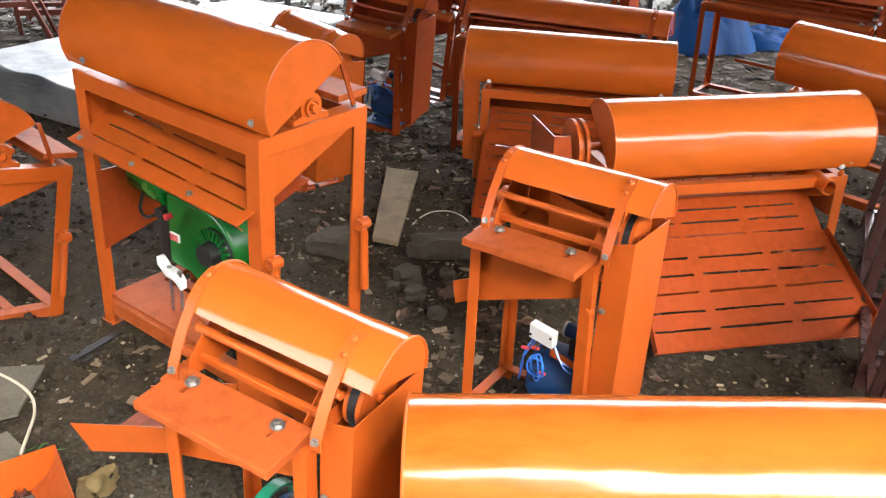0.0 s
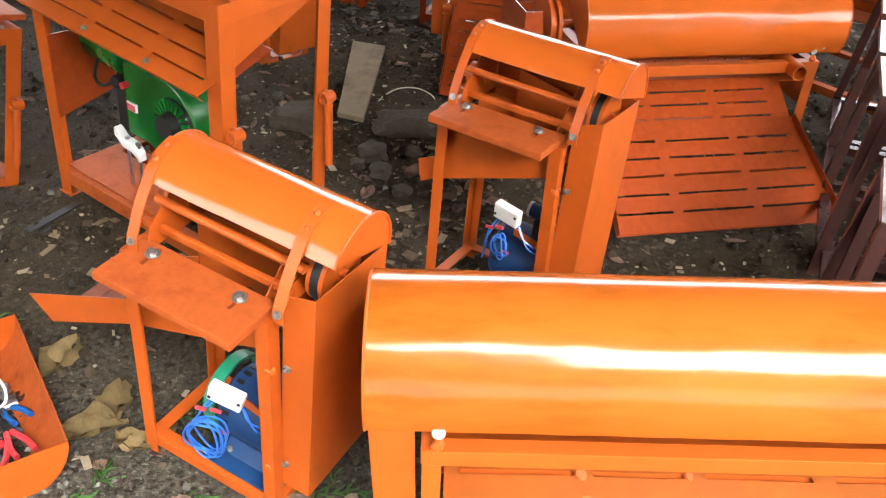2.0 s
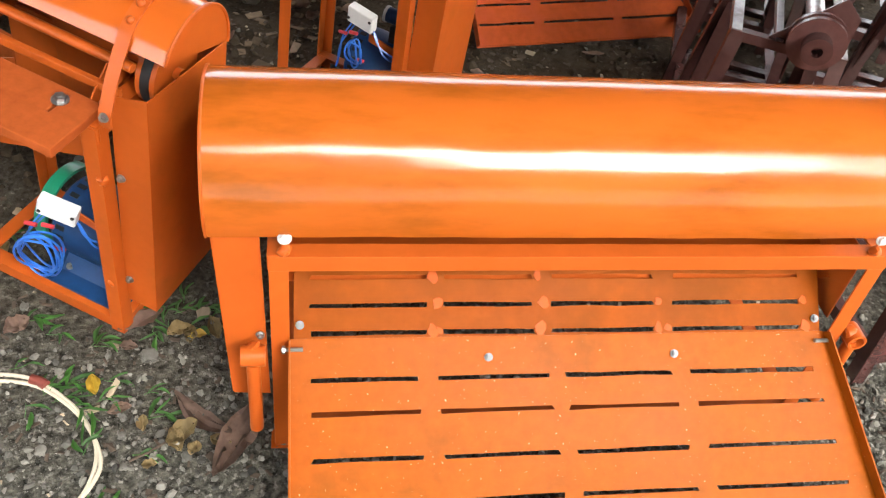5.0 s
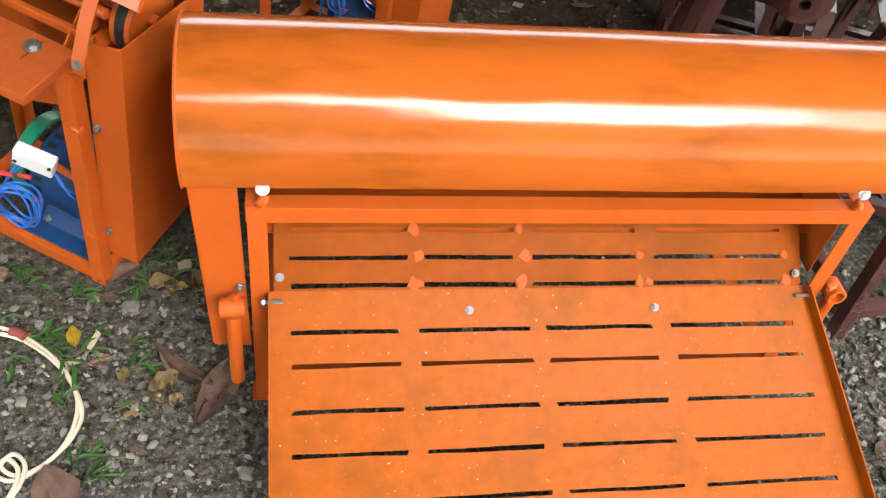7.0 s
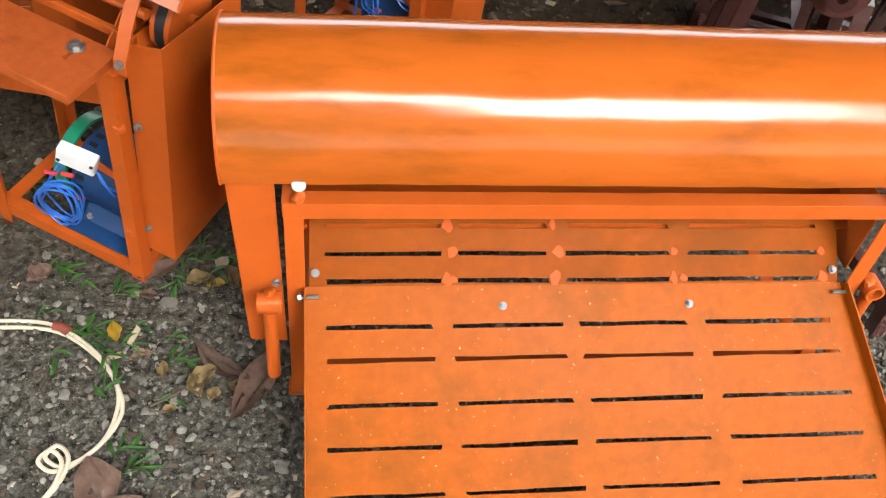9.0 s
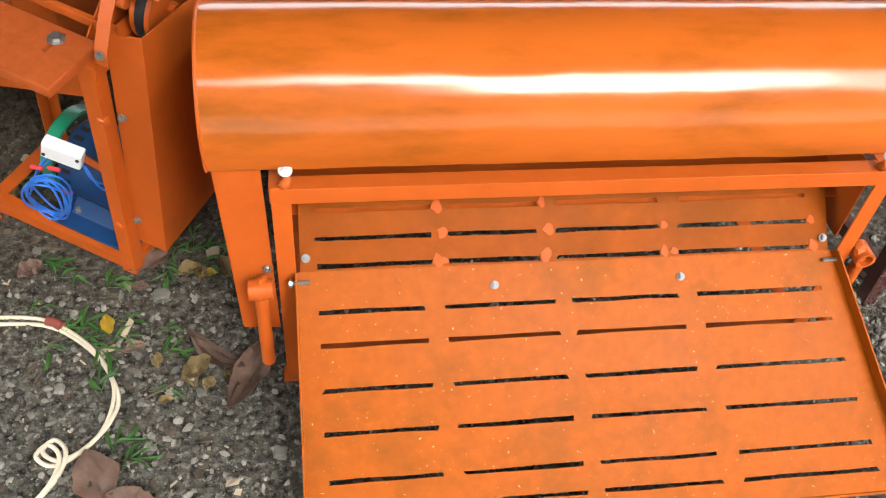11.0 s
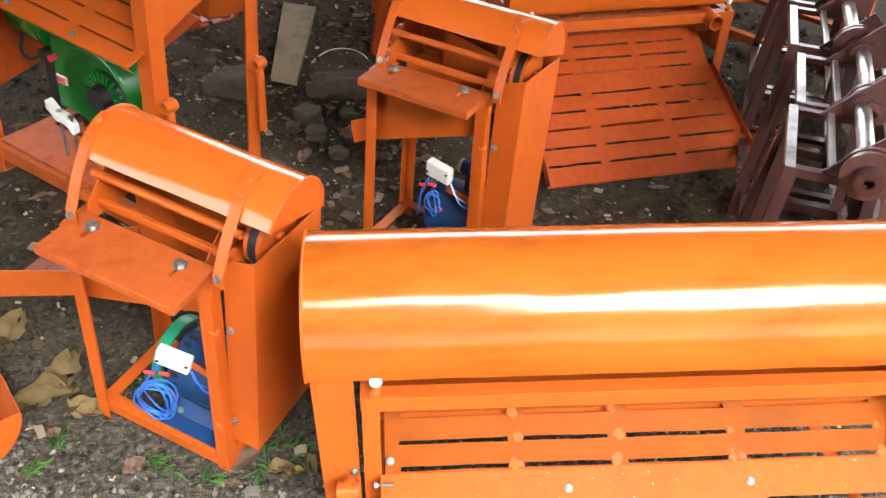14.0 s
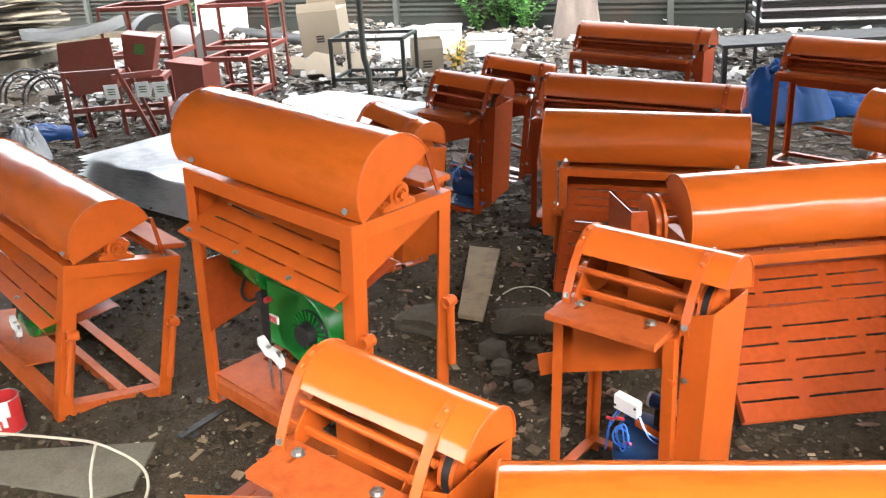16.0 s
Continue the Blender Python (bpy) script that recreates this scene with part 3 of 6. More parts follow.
def wide_machine(m, label, L, D, H, hood, panel=False, handles=(), mat=None, seed=0, group="wide threshing machines", w=0.04, paint=None):
    mat = mat or ORANGE
    ob = thing("threshing_machine", m, label, "machine", group)
    frame_parts(ob, L, D, H, mat, w)
    hx0, hx1, yc, zc, r, a0, a1 = hood
    hood_parts(ob, hx0, hx1, yc, zc, r, radians(a0), radians(a1), mat, seed, paint=paint)
    drum_parts(ob, 0.03, L - 0.03, yc + 0.02, H + 0.05, min(0.11, r * 0.8), mat)
    bm = bmesh.new()
    prism(bm, [(0.01, 0.1, 0.4), (L - 0.01, 0.1, 0.4), (L - 0.01, D - 0.04, H - 0.012), (0.01, D - 0.04, H - 0.012)], (0, 0, -0.003))
    part("concave_sheet", bm, mat, ob)
    for x in (0.01, L - 0.013):
        bm = bmesh.new()
        prism(bm, [(x, 0.05, H - 0.042), (x, D - 0.045, H - 0.042), (x, D - 0.045, H - 0.16), (x, 0.12, 0.33), (x, 0.05, 0.33)], (0.003, 0, 0))
        part("side_cheek", bm, mat, ob)
    for x in (0.03, L * 0.965):
        bolt(ob, (x, yc - r * math.cos(radians(a0)) - 0.002, H + 0.038), (0, -1, 0.2), 0.011, mat=BRIGHT)
        weld(ob, (x, 0.006, H + 0.01), 0.012, seed + x)
    if panel:
        bm = bmesh.new()
        prism(bm, [(-0.074, 0.02, 0.165), (-0.004, 0.02, 0.16), (-0.012, 0.02, H + 0.05), (-0.09, 0.02, H + 0.05)], (0, 0.003, 0))
        prism(bm, [(-0.074, 0.0235, 0.165), (-0.074, D - 0.03, 0.165), (-0.09, D - 0.03, H + 0.05), (-0.09, 0.0235, H + 0.05)], (-0.003, 0, 0))
        part("belt_guard", bm, mat, ob, "upright folded sheet guard over the belt")
        bolt(ob, (-0.018, 0.018, 0.34), (0, -1, 0), 0.008)
    for p, out in handles:
        handle(ob, p, out)
    return ob


COLS_LOW = [(0.08, 0.304), (0.347, 0.588), (0.625, 0.872), (0.917, 1.214)]
COLS_TOP = [(0.072, 0.291), (0.327, 0.502), (0.539, 0.749), (0.79, 1.062)]


def front_machine():
    L, D, H = 1.157, 0.5, 0.556
    ob = wide_machine(pose(0.048, 1.001, -0.004, -2.57, -1.25, -1.71), "wide glossy orange threshing machine with a slotted chute reaching the ground",
                      L, D, H, (-0.0965, 1.25, 0.151, 0.649, 0.1527, -20.9, 150), panel=True,
                      handles=(((-0.03, 0.0, 0.325), (0, -1, 0)), ((L + 0.002, 0.0, 0.33), (1, 0, 0))), seed=3, w=0.034, paint=STREAKED)
    lower, at, n = chute_parts(ob, (-0.362, -0.0027), (0.0066, 0.3368), (0.106, 0.4226), 0.037, 1.266, 1.112,
                               COLS_LOW, COLS_TOP, [0.049, 0.105, 0.195, 0.277, 0.362, 0.425],
                               [0.01, 0.062, 0.115], ORANGE, seed=1)
    for u in (0.46, 0.885):
        bolt(lower, at(u, 0.462) + n * 0.002, n, 0.0075, mat=DULL)
    for x, s in ((0.04, -1), (1.108, 1)):
        bm = bmesh.new()
        p = Vector((x, -0.012, 0.33))
        rod(bm, p - Vector((0.02, 0, 0)), p + Vector((0.02, 0, 0)), 0.004, 8)
        rod(bm, p + Vector((0.012 * s, 0, 0)), p + Vector((0.018 * s, 0, 0)), 0.008, 6)
        part("side_bolt", bm, ZINC, ob, "zinc bolt through the chute's edge")
        bolt(ob, (x + 0.014 * -s, 0.026, 0.355), n, 0.0075, mat=DULL)
    return ob


front_machine()


def spread(n, lo, hi, gap):
    """n slots between lo and hi with a gap between them."""
    w = (hi - lo - gap * (n - 1)) / n
    return [(lo + k * (w + gap), lo + k * (w + gap) + w) for k in range(n)]


def mid_machine():
    L, D, H = 0.881, 0.48, 0.512
    ob = wide_machine(pose(0.656, 2.836, -0.01, -1.67, 0.68, 10.84), "orange threshing machine with a wide slotted chute and an open pulley",
                      L, D, H, (-0.063, 0.955, 0.152, 0.63, 0.165, -32, 140), seed=11)
    chute_parts(ob, (-0.36, 0.035), (-0.05, 0.318), (0.1, 0.42), 0.011, 0.892, 0.79, [(0.03, 0.243), (0.285, 0.565), (0.605, 0.855)], [(0.03, 0.205), (0.235, 0.47), (0.505, 0.71)],
                [0.075, 0.143, 0.213, 0.28, 0.345], [0.012, 0.07, 0.125], SHADEDORANGE, seed=5)
    bm = bmesh.new()
    pipe(bm, (0.775, -0.05, 0.488), (0.775, 0.12, 0.5), 0.03, 0.005, 20)
    part("outlet_pipe", bm, ORANGE, ob, smooth=True)
    bm = bmesh.new()
    rod(bm, (-0.2, 0.16, 0.62), (0.02, 0.16, 0.62), 0.014, 12)
    for x in (-0.165, -0.135):
        rod(bm, (x - 0.006, 0.16, 0.62), (x + 0.006, 0.16, 0.62), 0.105, 28)
    rod(bm, (-0.165, 0.16, 0.62), (-0.135, 0.16, 0.62), 0.085, 24)
    part("pulley", bm, ORANGE, ob, "painted grooved belt pulley", smooth=True)
    bm = bmesh.new()
    prism(bm, [(-0.26, 0.08, 0.5), (-0.26, 0.08, 0.69), (-0.2, 0.08, 0.69), (-0.19, 0.08, 0.62), (-0.19, 0.08, 0.5)], (0, 0.003, 0))
    prism(bm, [(-0.26, 0.083, 0.08), (-0.26, 0.36, 0.08), (-0.26, 0.36, 0.69), (-0.26, 0.083, 0.69)], (0.003, 0, 0))
    part("belt_guard", bm, SHADEDORANGE, ob)
    bolt(ob, (L, 0.01, 0.565), (0, -1, 0), 0.01)
    return ob


mid_machine()


def back_machine():
    L, D, H = 0.87, 0.48, 0.527
    ob = wide_machine(pose(0.158, 4.004, -0.01, -2.62, 1.72, -9.74), "orange threshing machine with a slotted chute, half hidden behind another",
                      L, D, H, (-0.092, 0.887, 0.158, 0.637, 0.1554, -31, 140), panel=True, handles=(((-0.002, 0.0, 0.3), (0, -1, 0)),), seed=21)
    chute_parts(ob, (-0.398, 0.03), (-0.06, 0.33), (0.1, 0.42), 0.04, 0.87, 0.84, spread(3, 0.07, 0.83, 0.04), spread(3, 0.08, 0.8, 0.04),
                [0.05, 0.12, 0.19, 0.26, 0.33, 0.39], [0.04, 0.095, 0.15], SHADEDORANGE, seed=6)
    return ob


back_machine()


def engine(m):
    """A small green petrol engine on its white mount."""
    ob = thing("petrol_engine", m, "green petrol engine with a finned fan cover on a white mount", "engine", "green engines")
    bm = bmesh.new()
    rod(bm, (0.04, -0.06, 0.17), (0.04, 0.06, 0.17), 0.118, 32)
    block(bm, -0.11, 0.04, -0.06, 0.06, 0.072, 0.28)
    part("fan_cover", bm, GREEN, ob, smooth=True, bevel=0.008)
    bm = bmesh.new()
    rod(bm, (0.086, -0.068, 0.18), (0.086, -0.058, 0.18), 0.066, 28)
    part("grille_plate", bm, BLACK, ob, smooth=True)
    for k in range(22):
        a = 2 * math.pi * k / 22
        bm = bmesh.new()
        bar(bm, (0.086 + 0.036 * math.cos(a), -0.071, 0.18 + 0.036 * math.sin(a)), (0.086 + 0.066 * math.cos(a), -0.071, 0.18 + 0.066 * math.sin(a)), (-math.sin(a), 0, math.cos(a)), (0, 1, 0), 0.007, 0.006)
        part("grille_rib", bm, GREEN, ob)
    bm = bmesh.new()
    rod(bm, (0.086, -0.1, 0.18), (0.086, -0.06, 0.18), 0.03, 20, 0.035)
    part("starter_cup", bm, BLACK, ob, smooth=True)
    bm = bmesh.new()
    rod(bm, (-0.36, 0.04, 0.27), (-0.14, 0.02, 0.27), 0.075, 24)
    part("fuel_tank", bm, GREEN, ob, smooth=True, bevel=0.01)
    bm = bmesh.new()
    block(bm, -0.158, -0.08, -0.05, 0.09, 0.066, 0.2)
    rod(bm, (-0.15, -0.058, 0.205), (-0.15, 0.0, 0.205), 0.018, 12)
    case = part("crankcase", bm, BLACK, ob, bevel=0.003)
    for k in range(5):
        bm = bmesh.new()
        block(bm, -0.172, -0.157, -0.03, 0.09, 0.09 + 0.03 * k, 0.098 + 0.03 * k)
        part("cooling_fin", bm, BLACK, case)
    bm = bmesh.new()
    rod(bm, (-0.092, -0.078, 0.222), (-0.092, -0.05, 0.222), 0.009, 12)
    part("choke_knob", bm, WIRERED, ob)
    bm = bmesh.new()
    hose(bm, smooth_path([(-0.26, -0.02, 0.23), (-0.24, -0.05, 0.19), (-0.2, -0.06, 0.18), (-0.16, -0.05, 0.2)]), 0.005)
    part("fuel_hose", bm, BLACK, ob, smooth=True)
    for y in (-0.072, 0.06):
        bm = bmesh.new()
        line = smooth_path([Vector((x, y, z)) for x, z in ((-0.138, 0.076), (-0.124, 0.068), (-0.106, 0.052), (-0.084, 0.052), (-0.062, 0.046), (-0.044, 0.028))], 3)
        prism(bm, [p + Vector((0, -0.013, 0.014)) for p in line] + [p + Vector((0, -0.013, -0.012)) for p in reversed(line)], (0, 0.026, 0))
        part("mount", bm, WHITE, ob, bevel=0.003)
    for x in (-0.1, -0.056):
        bm = bmesh.new()
        rod(bm, (x, -0.07, -0.074), (x, -0.072, 0.07), 0.0045, 8)
        rod(bm, (x, -0.072, 0.062), (x, -0.072, 0.069), 0.008, 6)
        part("mount_bolt", bm, STEEL, ob)
    bm = bmesh.new()
    block(bm, -0.095, -0.058, -0.0655, -0.0605, 0.152, 0.175)
    lab = part("label_plate", bm, WHITE, ob, "white maker's plate with a red edge")
    bm = bmesh.new()
    block(bm, -0.092, -0.087, -0.068, -0.066, 0.155, 0.172)
    for k in range(3):
        block(bm, -0.084, -0.062, -0.068, -0.066, 0.1555 + 0.006 * k, 0.159 + 0.006 * k)
    part("label_print", bm, WIRERED, lab)
    return ob


def engine_machine(m, label, L, D, H, seed, open_end=True, chute_len=0.3):
    hood = (-0.055, L + 0.022, 0.168, H + 0.09, 0.161, -30, 151)
    ob = thing("threshing_machine", m, label, "machine", "wide threshing machines")
    frame_parts(ob, L, D, H, ORANGE, w=0.055, shelf=0.1)
    hood_parts(ob, *hood[:5], radians(hood[5]), radians(hood[6]), ORANGE, seed)
    drum_parts(ob, 0.05, L - 0.06, 0.2, H + 0.05, 0.1, ORANGE)
    bearing(ob, L - 0.012, 0.2, H + 0.053)
    for x in (0.05, L - 0.04):
        bolt(ob, (x, 0.168 - 0.161 * math.cos(radians(-19)) - 0.003, H + 0.09 - 0.161 * math.sin(radians(19))), (0, -1, 0.2), 0.01)
    bm = bmesh.new()
    bar(bm, (L - 0.012, 0.335, H + 0.165), (L - 0.012, 0.4, H + 0.005), (0, 1, 0), (1, 0, 0), 0.016, 0.006)
    part("hood_stay", bm, SHADEDORANGE, ob)
    bolt(ob, (L - 0.012, 0.4, H + 0.004), (0, 0, 1), 0.009)
    # chute plate: folded, tilted down to the front
    p0, p1 = Vector((0, -0.0645, H - 0.245)), Vector((0, 0.174, H - 0.135))
    d = (p1 - p0).normalized()
    n = Vector((1, 0, 0)).cross(d)
    us, vs, holes = slot_breaks(spread(3, 0.09, L - 0.06, 0.04), [0.065, 0.13, 0.195], 0.03, L - 0.025, 0, (p1 - p0).length + 0.07)
    bm = bmesh.new()
    slotted(bm, lambda u, v: p0 + d * v + Vector((u, 0, 0.034 * (1 - u / L) - 0.012 * math.sin(math.pi * v / 0.26))), us, vs, holes, seed=seed)
    plate = part("chute", bm, ORANGE, ob, "slotted sheet chute tilted down")
    bm = bmesh.new()
    prism(bm, [p0 + Vector((0.03, 0.002, 0.03)), p0 + Vector((L - 0.025, 0.002, -0.002)), p0 + Vector((L - 0.025, 0.02, -0.022)), p0 + Vector((0.03, 0.02, 0.01))], (0, 0.003, 0))
    part("front_lip", bm, ORANGE, plate)
    bm = bmesh.new()
    q0, q1 = p0 + Vector((0, 0.1, -0.01)), p1 + Vector((0, 0.06, -0.06))
    prism(bm, [q0 + Vector((0.045, 0, 0)), q0 + Vector((L - 0.035, 0, 0)), q1 + Vector((L - 0.035, 0, 0)), q1 + Vector((0.045, 0, 0))], (0, 0.003, 0))
    part("inner_pan", bm, SHADEDORANGE, ob)
    for u in (0.07, L * 0.392, L * 0.706):
        bolt(plate, p0 + Vector((u, 0, 0.034 * (1 - u / L))) + d * 0.023, n, 0.01)
    for x in (0.022, L - 0.025):
        bm = bmesh.new()
        prism(bm, [(x, 0.03, H - 0.2), (x, 0.046, H - 0.04), (x, D - 0.05, H - 0.03), (x, D - 0.045, H - 0.06), (x, 0.075, H - 0.2)], (0.003, 0, 0))
        part("side_cheek", bm, ORANGE, ob)
    # feeding board at the back
    bm = bmesh.new()
    block(bm, 0.3, L - 0.03, D - 0.1, D + 0.03, H + 0.022, H + 0.044)
    part("feeding_board", bm, BOARD, ob, bevel=0.003)
    bm = bmesh.new()
    prism(bm, [(0.012, 0.03, H * 0.62), (0.012, 0.34, H * 0.6), (0.012, 0.33, H * 0.36), (0.012, 0.03, H * 0.3)], (-0.003, 0, 0))
    part("side_sheet", bm, SHADEDORANGE, ob)
    # engine shelf
    bm = bmesh.new()
    block(bm, 0.03, L * 0.62, 0.03, 0.22, 0.101, 0.106)
    part("engine_shelf", bm, BOARD, ob)
    bm = bmesh.new()
    angle_iron(bm, (0.05, D * 0.55, 0.1), (L - 0.05, D * 0.55, 0.1), (0, 1, 0), (0, 0, -1), 0.04)
    part("cross_rail", bm, BOARD, ob)
    handle(ob, (L, 0.03, 0.597 * H), (1, 0, 0), (0.03, -0.04, -1), 0.22)
    handle(ob, (L, D - 0.03, 0.59 * H), (1, 0, 0), (0.08, -0.03, -1), 0.22)
    return ob


A_POSE = pose(-1.259, 2.735, 0.003, -1.34, 3.52, -36.45)
H_POSE = pose(-2.646, 3.302, 0.012, -13.08, 2.84, -41.4)
engine_machine(A_POSE, "tall glossy orange threshing machine with tilted chute above its engine", 0.866, 0.45, 0.952, 31)
engine_machine(H_POSE, "low orange threshing machine leaning on the soil, green engine beneath", 1.115, 0.47, 0.671, 37)
engine(A_POSE @ pose(0.4, 0.2, 0.2) @ Matrix.Scale(1.28, 4))
engine(H_POSE @ pose(0.5, 0.16, 0.118) @ Matrix.Scale(1.0, 4))


# ---- small threshing machines with electric motors ----
def motor(m, ring=True):
    """An electric motor whose shaft points along x."""
    ob = thing("electric_motor", m, "dark blue electric motor bolted on the machine's low rails", "motor", "electric motors")
    bm = bmesh.new()
    rod(bm, (-0.1, 0, 0.115), (0.09, 0, 0.115), 0.09, 28)
    body = part("body", bm, BLUE, ob, smooth=True, bevel=0.008)
    for k in range(11):
        a = radians(5 + k * 17)
        for x in (-0.085, 0.055):
            bm = bmesh.new()
            bar(bm, (x, 0.09 * math.cos(a), 0.115 + 0.09 * math.sin(a)), (x + 0.02, 0.09 * math.cos(a), 0.115 + 0.09 * math.sin(a)), (0, -math.sin(a), math.cos(a)), (0, math.cos(a), math.sin(a)), 0.011, 0.003)
            part("vent", bm, BLACK, body)
    bm = bmesh.new()
    rod(bm, (0.09, 0, 0.115), (0.16, 0, 0.115), 0.012, 12)
    part("shaft", bm, STEEL, ob, smooth=True)
    bm = bmesh.new()
    prism(bm, [(-0.085, -0.09, 0.0), (-0.085, 0.09, 0.0), (-0.085, 0.06, 0.035), (-0.085, -0.06, 0.035)], (0.17, 0, 0))
    part("foot", bm, BLUE, ob, bevel=0.002)
    bm = bmesh.new()
    block(bm, -0.12, 0.095, -0.125, 0.1, -0.002, 0.004)
    part("base_plate", bm, BLUE, ob)
    for x in (-0.07, 0.07):
        bolt(ob, (x, -0.078, 0.012), (0, -0.3, 1), 0.008)
    if ring:
        bm = bmesh.new()
        pipe(bm, (-0.135, 0, 0.13), (-0.105, 0, 0.13), 0.094, 0.008, 36)
        part("end_ring", bm, TEAL, ob, "green painted ring on the motor's end", smooth=True)
    else:
        bm = bmesh.new()
        block(bm, 0.0, 0.04, -0.02, 0.02, 0.195, 0.254)
        part("bracket", bm, DARK, ob)
        bm = bmesh.new()
        rod(bm, (-0.022, 0, 0.275), (0.06, 0, 0.275), 0.022, 18)
        cap = part("capacitor", bm, BLUE, ob, smooth=True)
        for x in (-0.027, 0.057):
            bm = bmesh.new()
            rod(bm, (x, 0, 0.275), (x + 0.008, 0, 0.275), 0.0235, 18)
            part("end_cap", bm, WHITE, cap, smooth=True)
    return ob


def switch_box(m, coil=6, size=1.0):
    ob = thing("switch_box", m, "white plastic switch box with a coil of blue wire", "switch", "switch boxes")
    bm = bmesh.new()
    block(bm, -0.041, 0.041, -0.014, 0.014, -0.026, 0.026)
    part("box", bm, WHITE, ob, bevel=0.004)
    for x, z in ((-0.034, -0.01), (0.034, 0.012)):
        bm = bmesh.new()
        rod(bm, (x, -0.017, z), (x, -0.0135, z), 0.004, 8)
        part("screw", bm, DARK, ob)
    rng = random.Random(4)
    for k in range(coil):
        r = size * (0.05 + 0.008 * rng.random())
        cx, cz = rng.uniform(-0.006, 0.006) - 0.012 + (0.03 if size < 1 else 0), -0.035 - 0.09 * size + rng.uniform(-0.008, 0.008)
        ph, ty = rng.random() * 6, rng.uniform(-0.016, 0.012) - 0.016
        pts = [(cx + r * math.cos(ph + a) * 0.72, ty - 0.02 - 0.2 * r * math.sin(ph + a) + 0.008 * math.sin(2 * a + k), cz + 1.55 * r * math.sin(ph + a)) for a in np.linspace(0, 2 * math.pi, 26)]
        bm = bmesh.new()
        hose(bm, pts, 0.0026, 5)
        part("wire", bm, WIREBLUE, ob, smooth=True)
    for c in ([(-0.03, 0.0, -0.03), (-0.045, -0.02, -0.08), (-0.05, -0.02, -0.14), (-0.06, -0.02, -0.2)], [(-0.02, 0, -0.03), (-0.05, -0.02, -0.11), (-0.058, -0.015, -0.19)],
              [(0.04, 0, -0.02), (0.07, -0.01, -0.05), (0.12, 0.01, -0.08)], [(0.045, 0, -0.025), (0.09, -0.012, -0.07), (0.13, 0.02, -0.1)]):
        bm = bmesh.new()
        hose(bm, smooth_path(c), 0.0024, 5)
        part("wire", bm, WIREBLUE, ob, smooth=True)
    for x, z in ((-0.045, -0.07), (0.02, -0.13), (-0.01, -0.05)):
        bm = bmesh.new()
        rod(bm, (x - 0.012, -0.02, z), (x + 0.012, -0.02, z + 0.008), 0.005, 8)
        part("wire_joint", bm, WIRERED, ob, "red tape on a wire joint", smooth=True)
    return ob


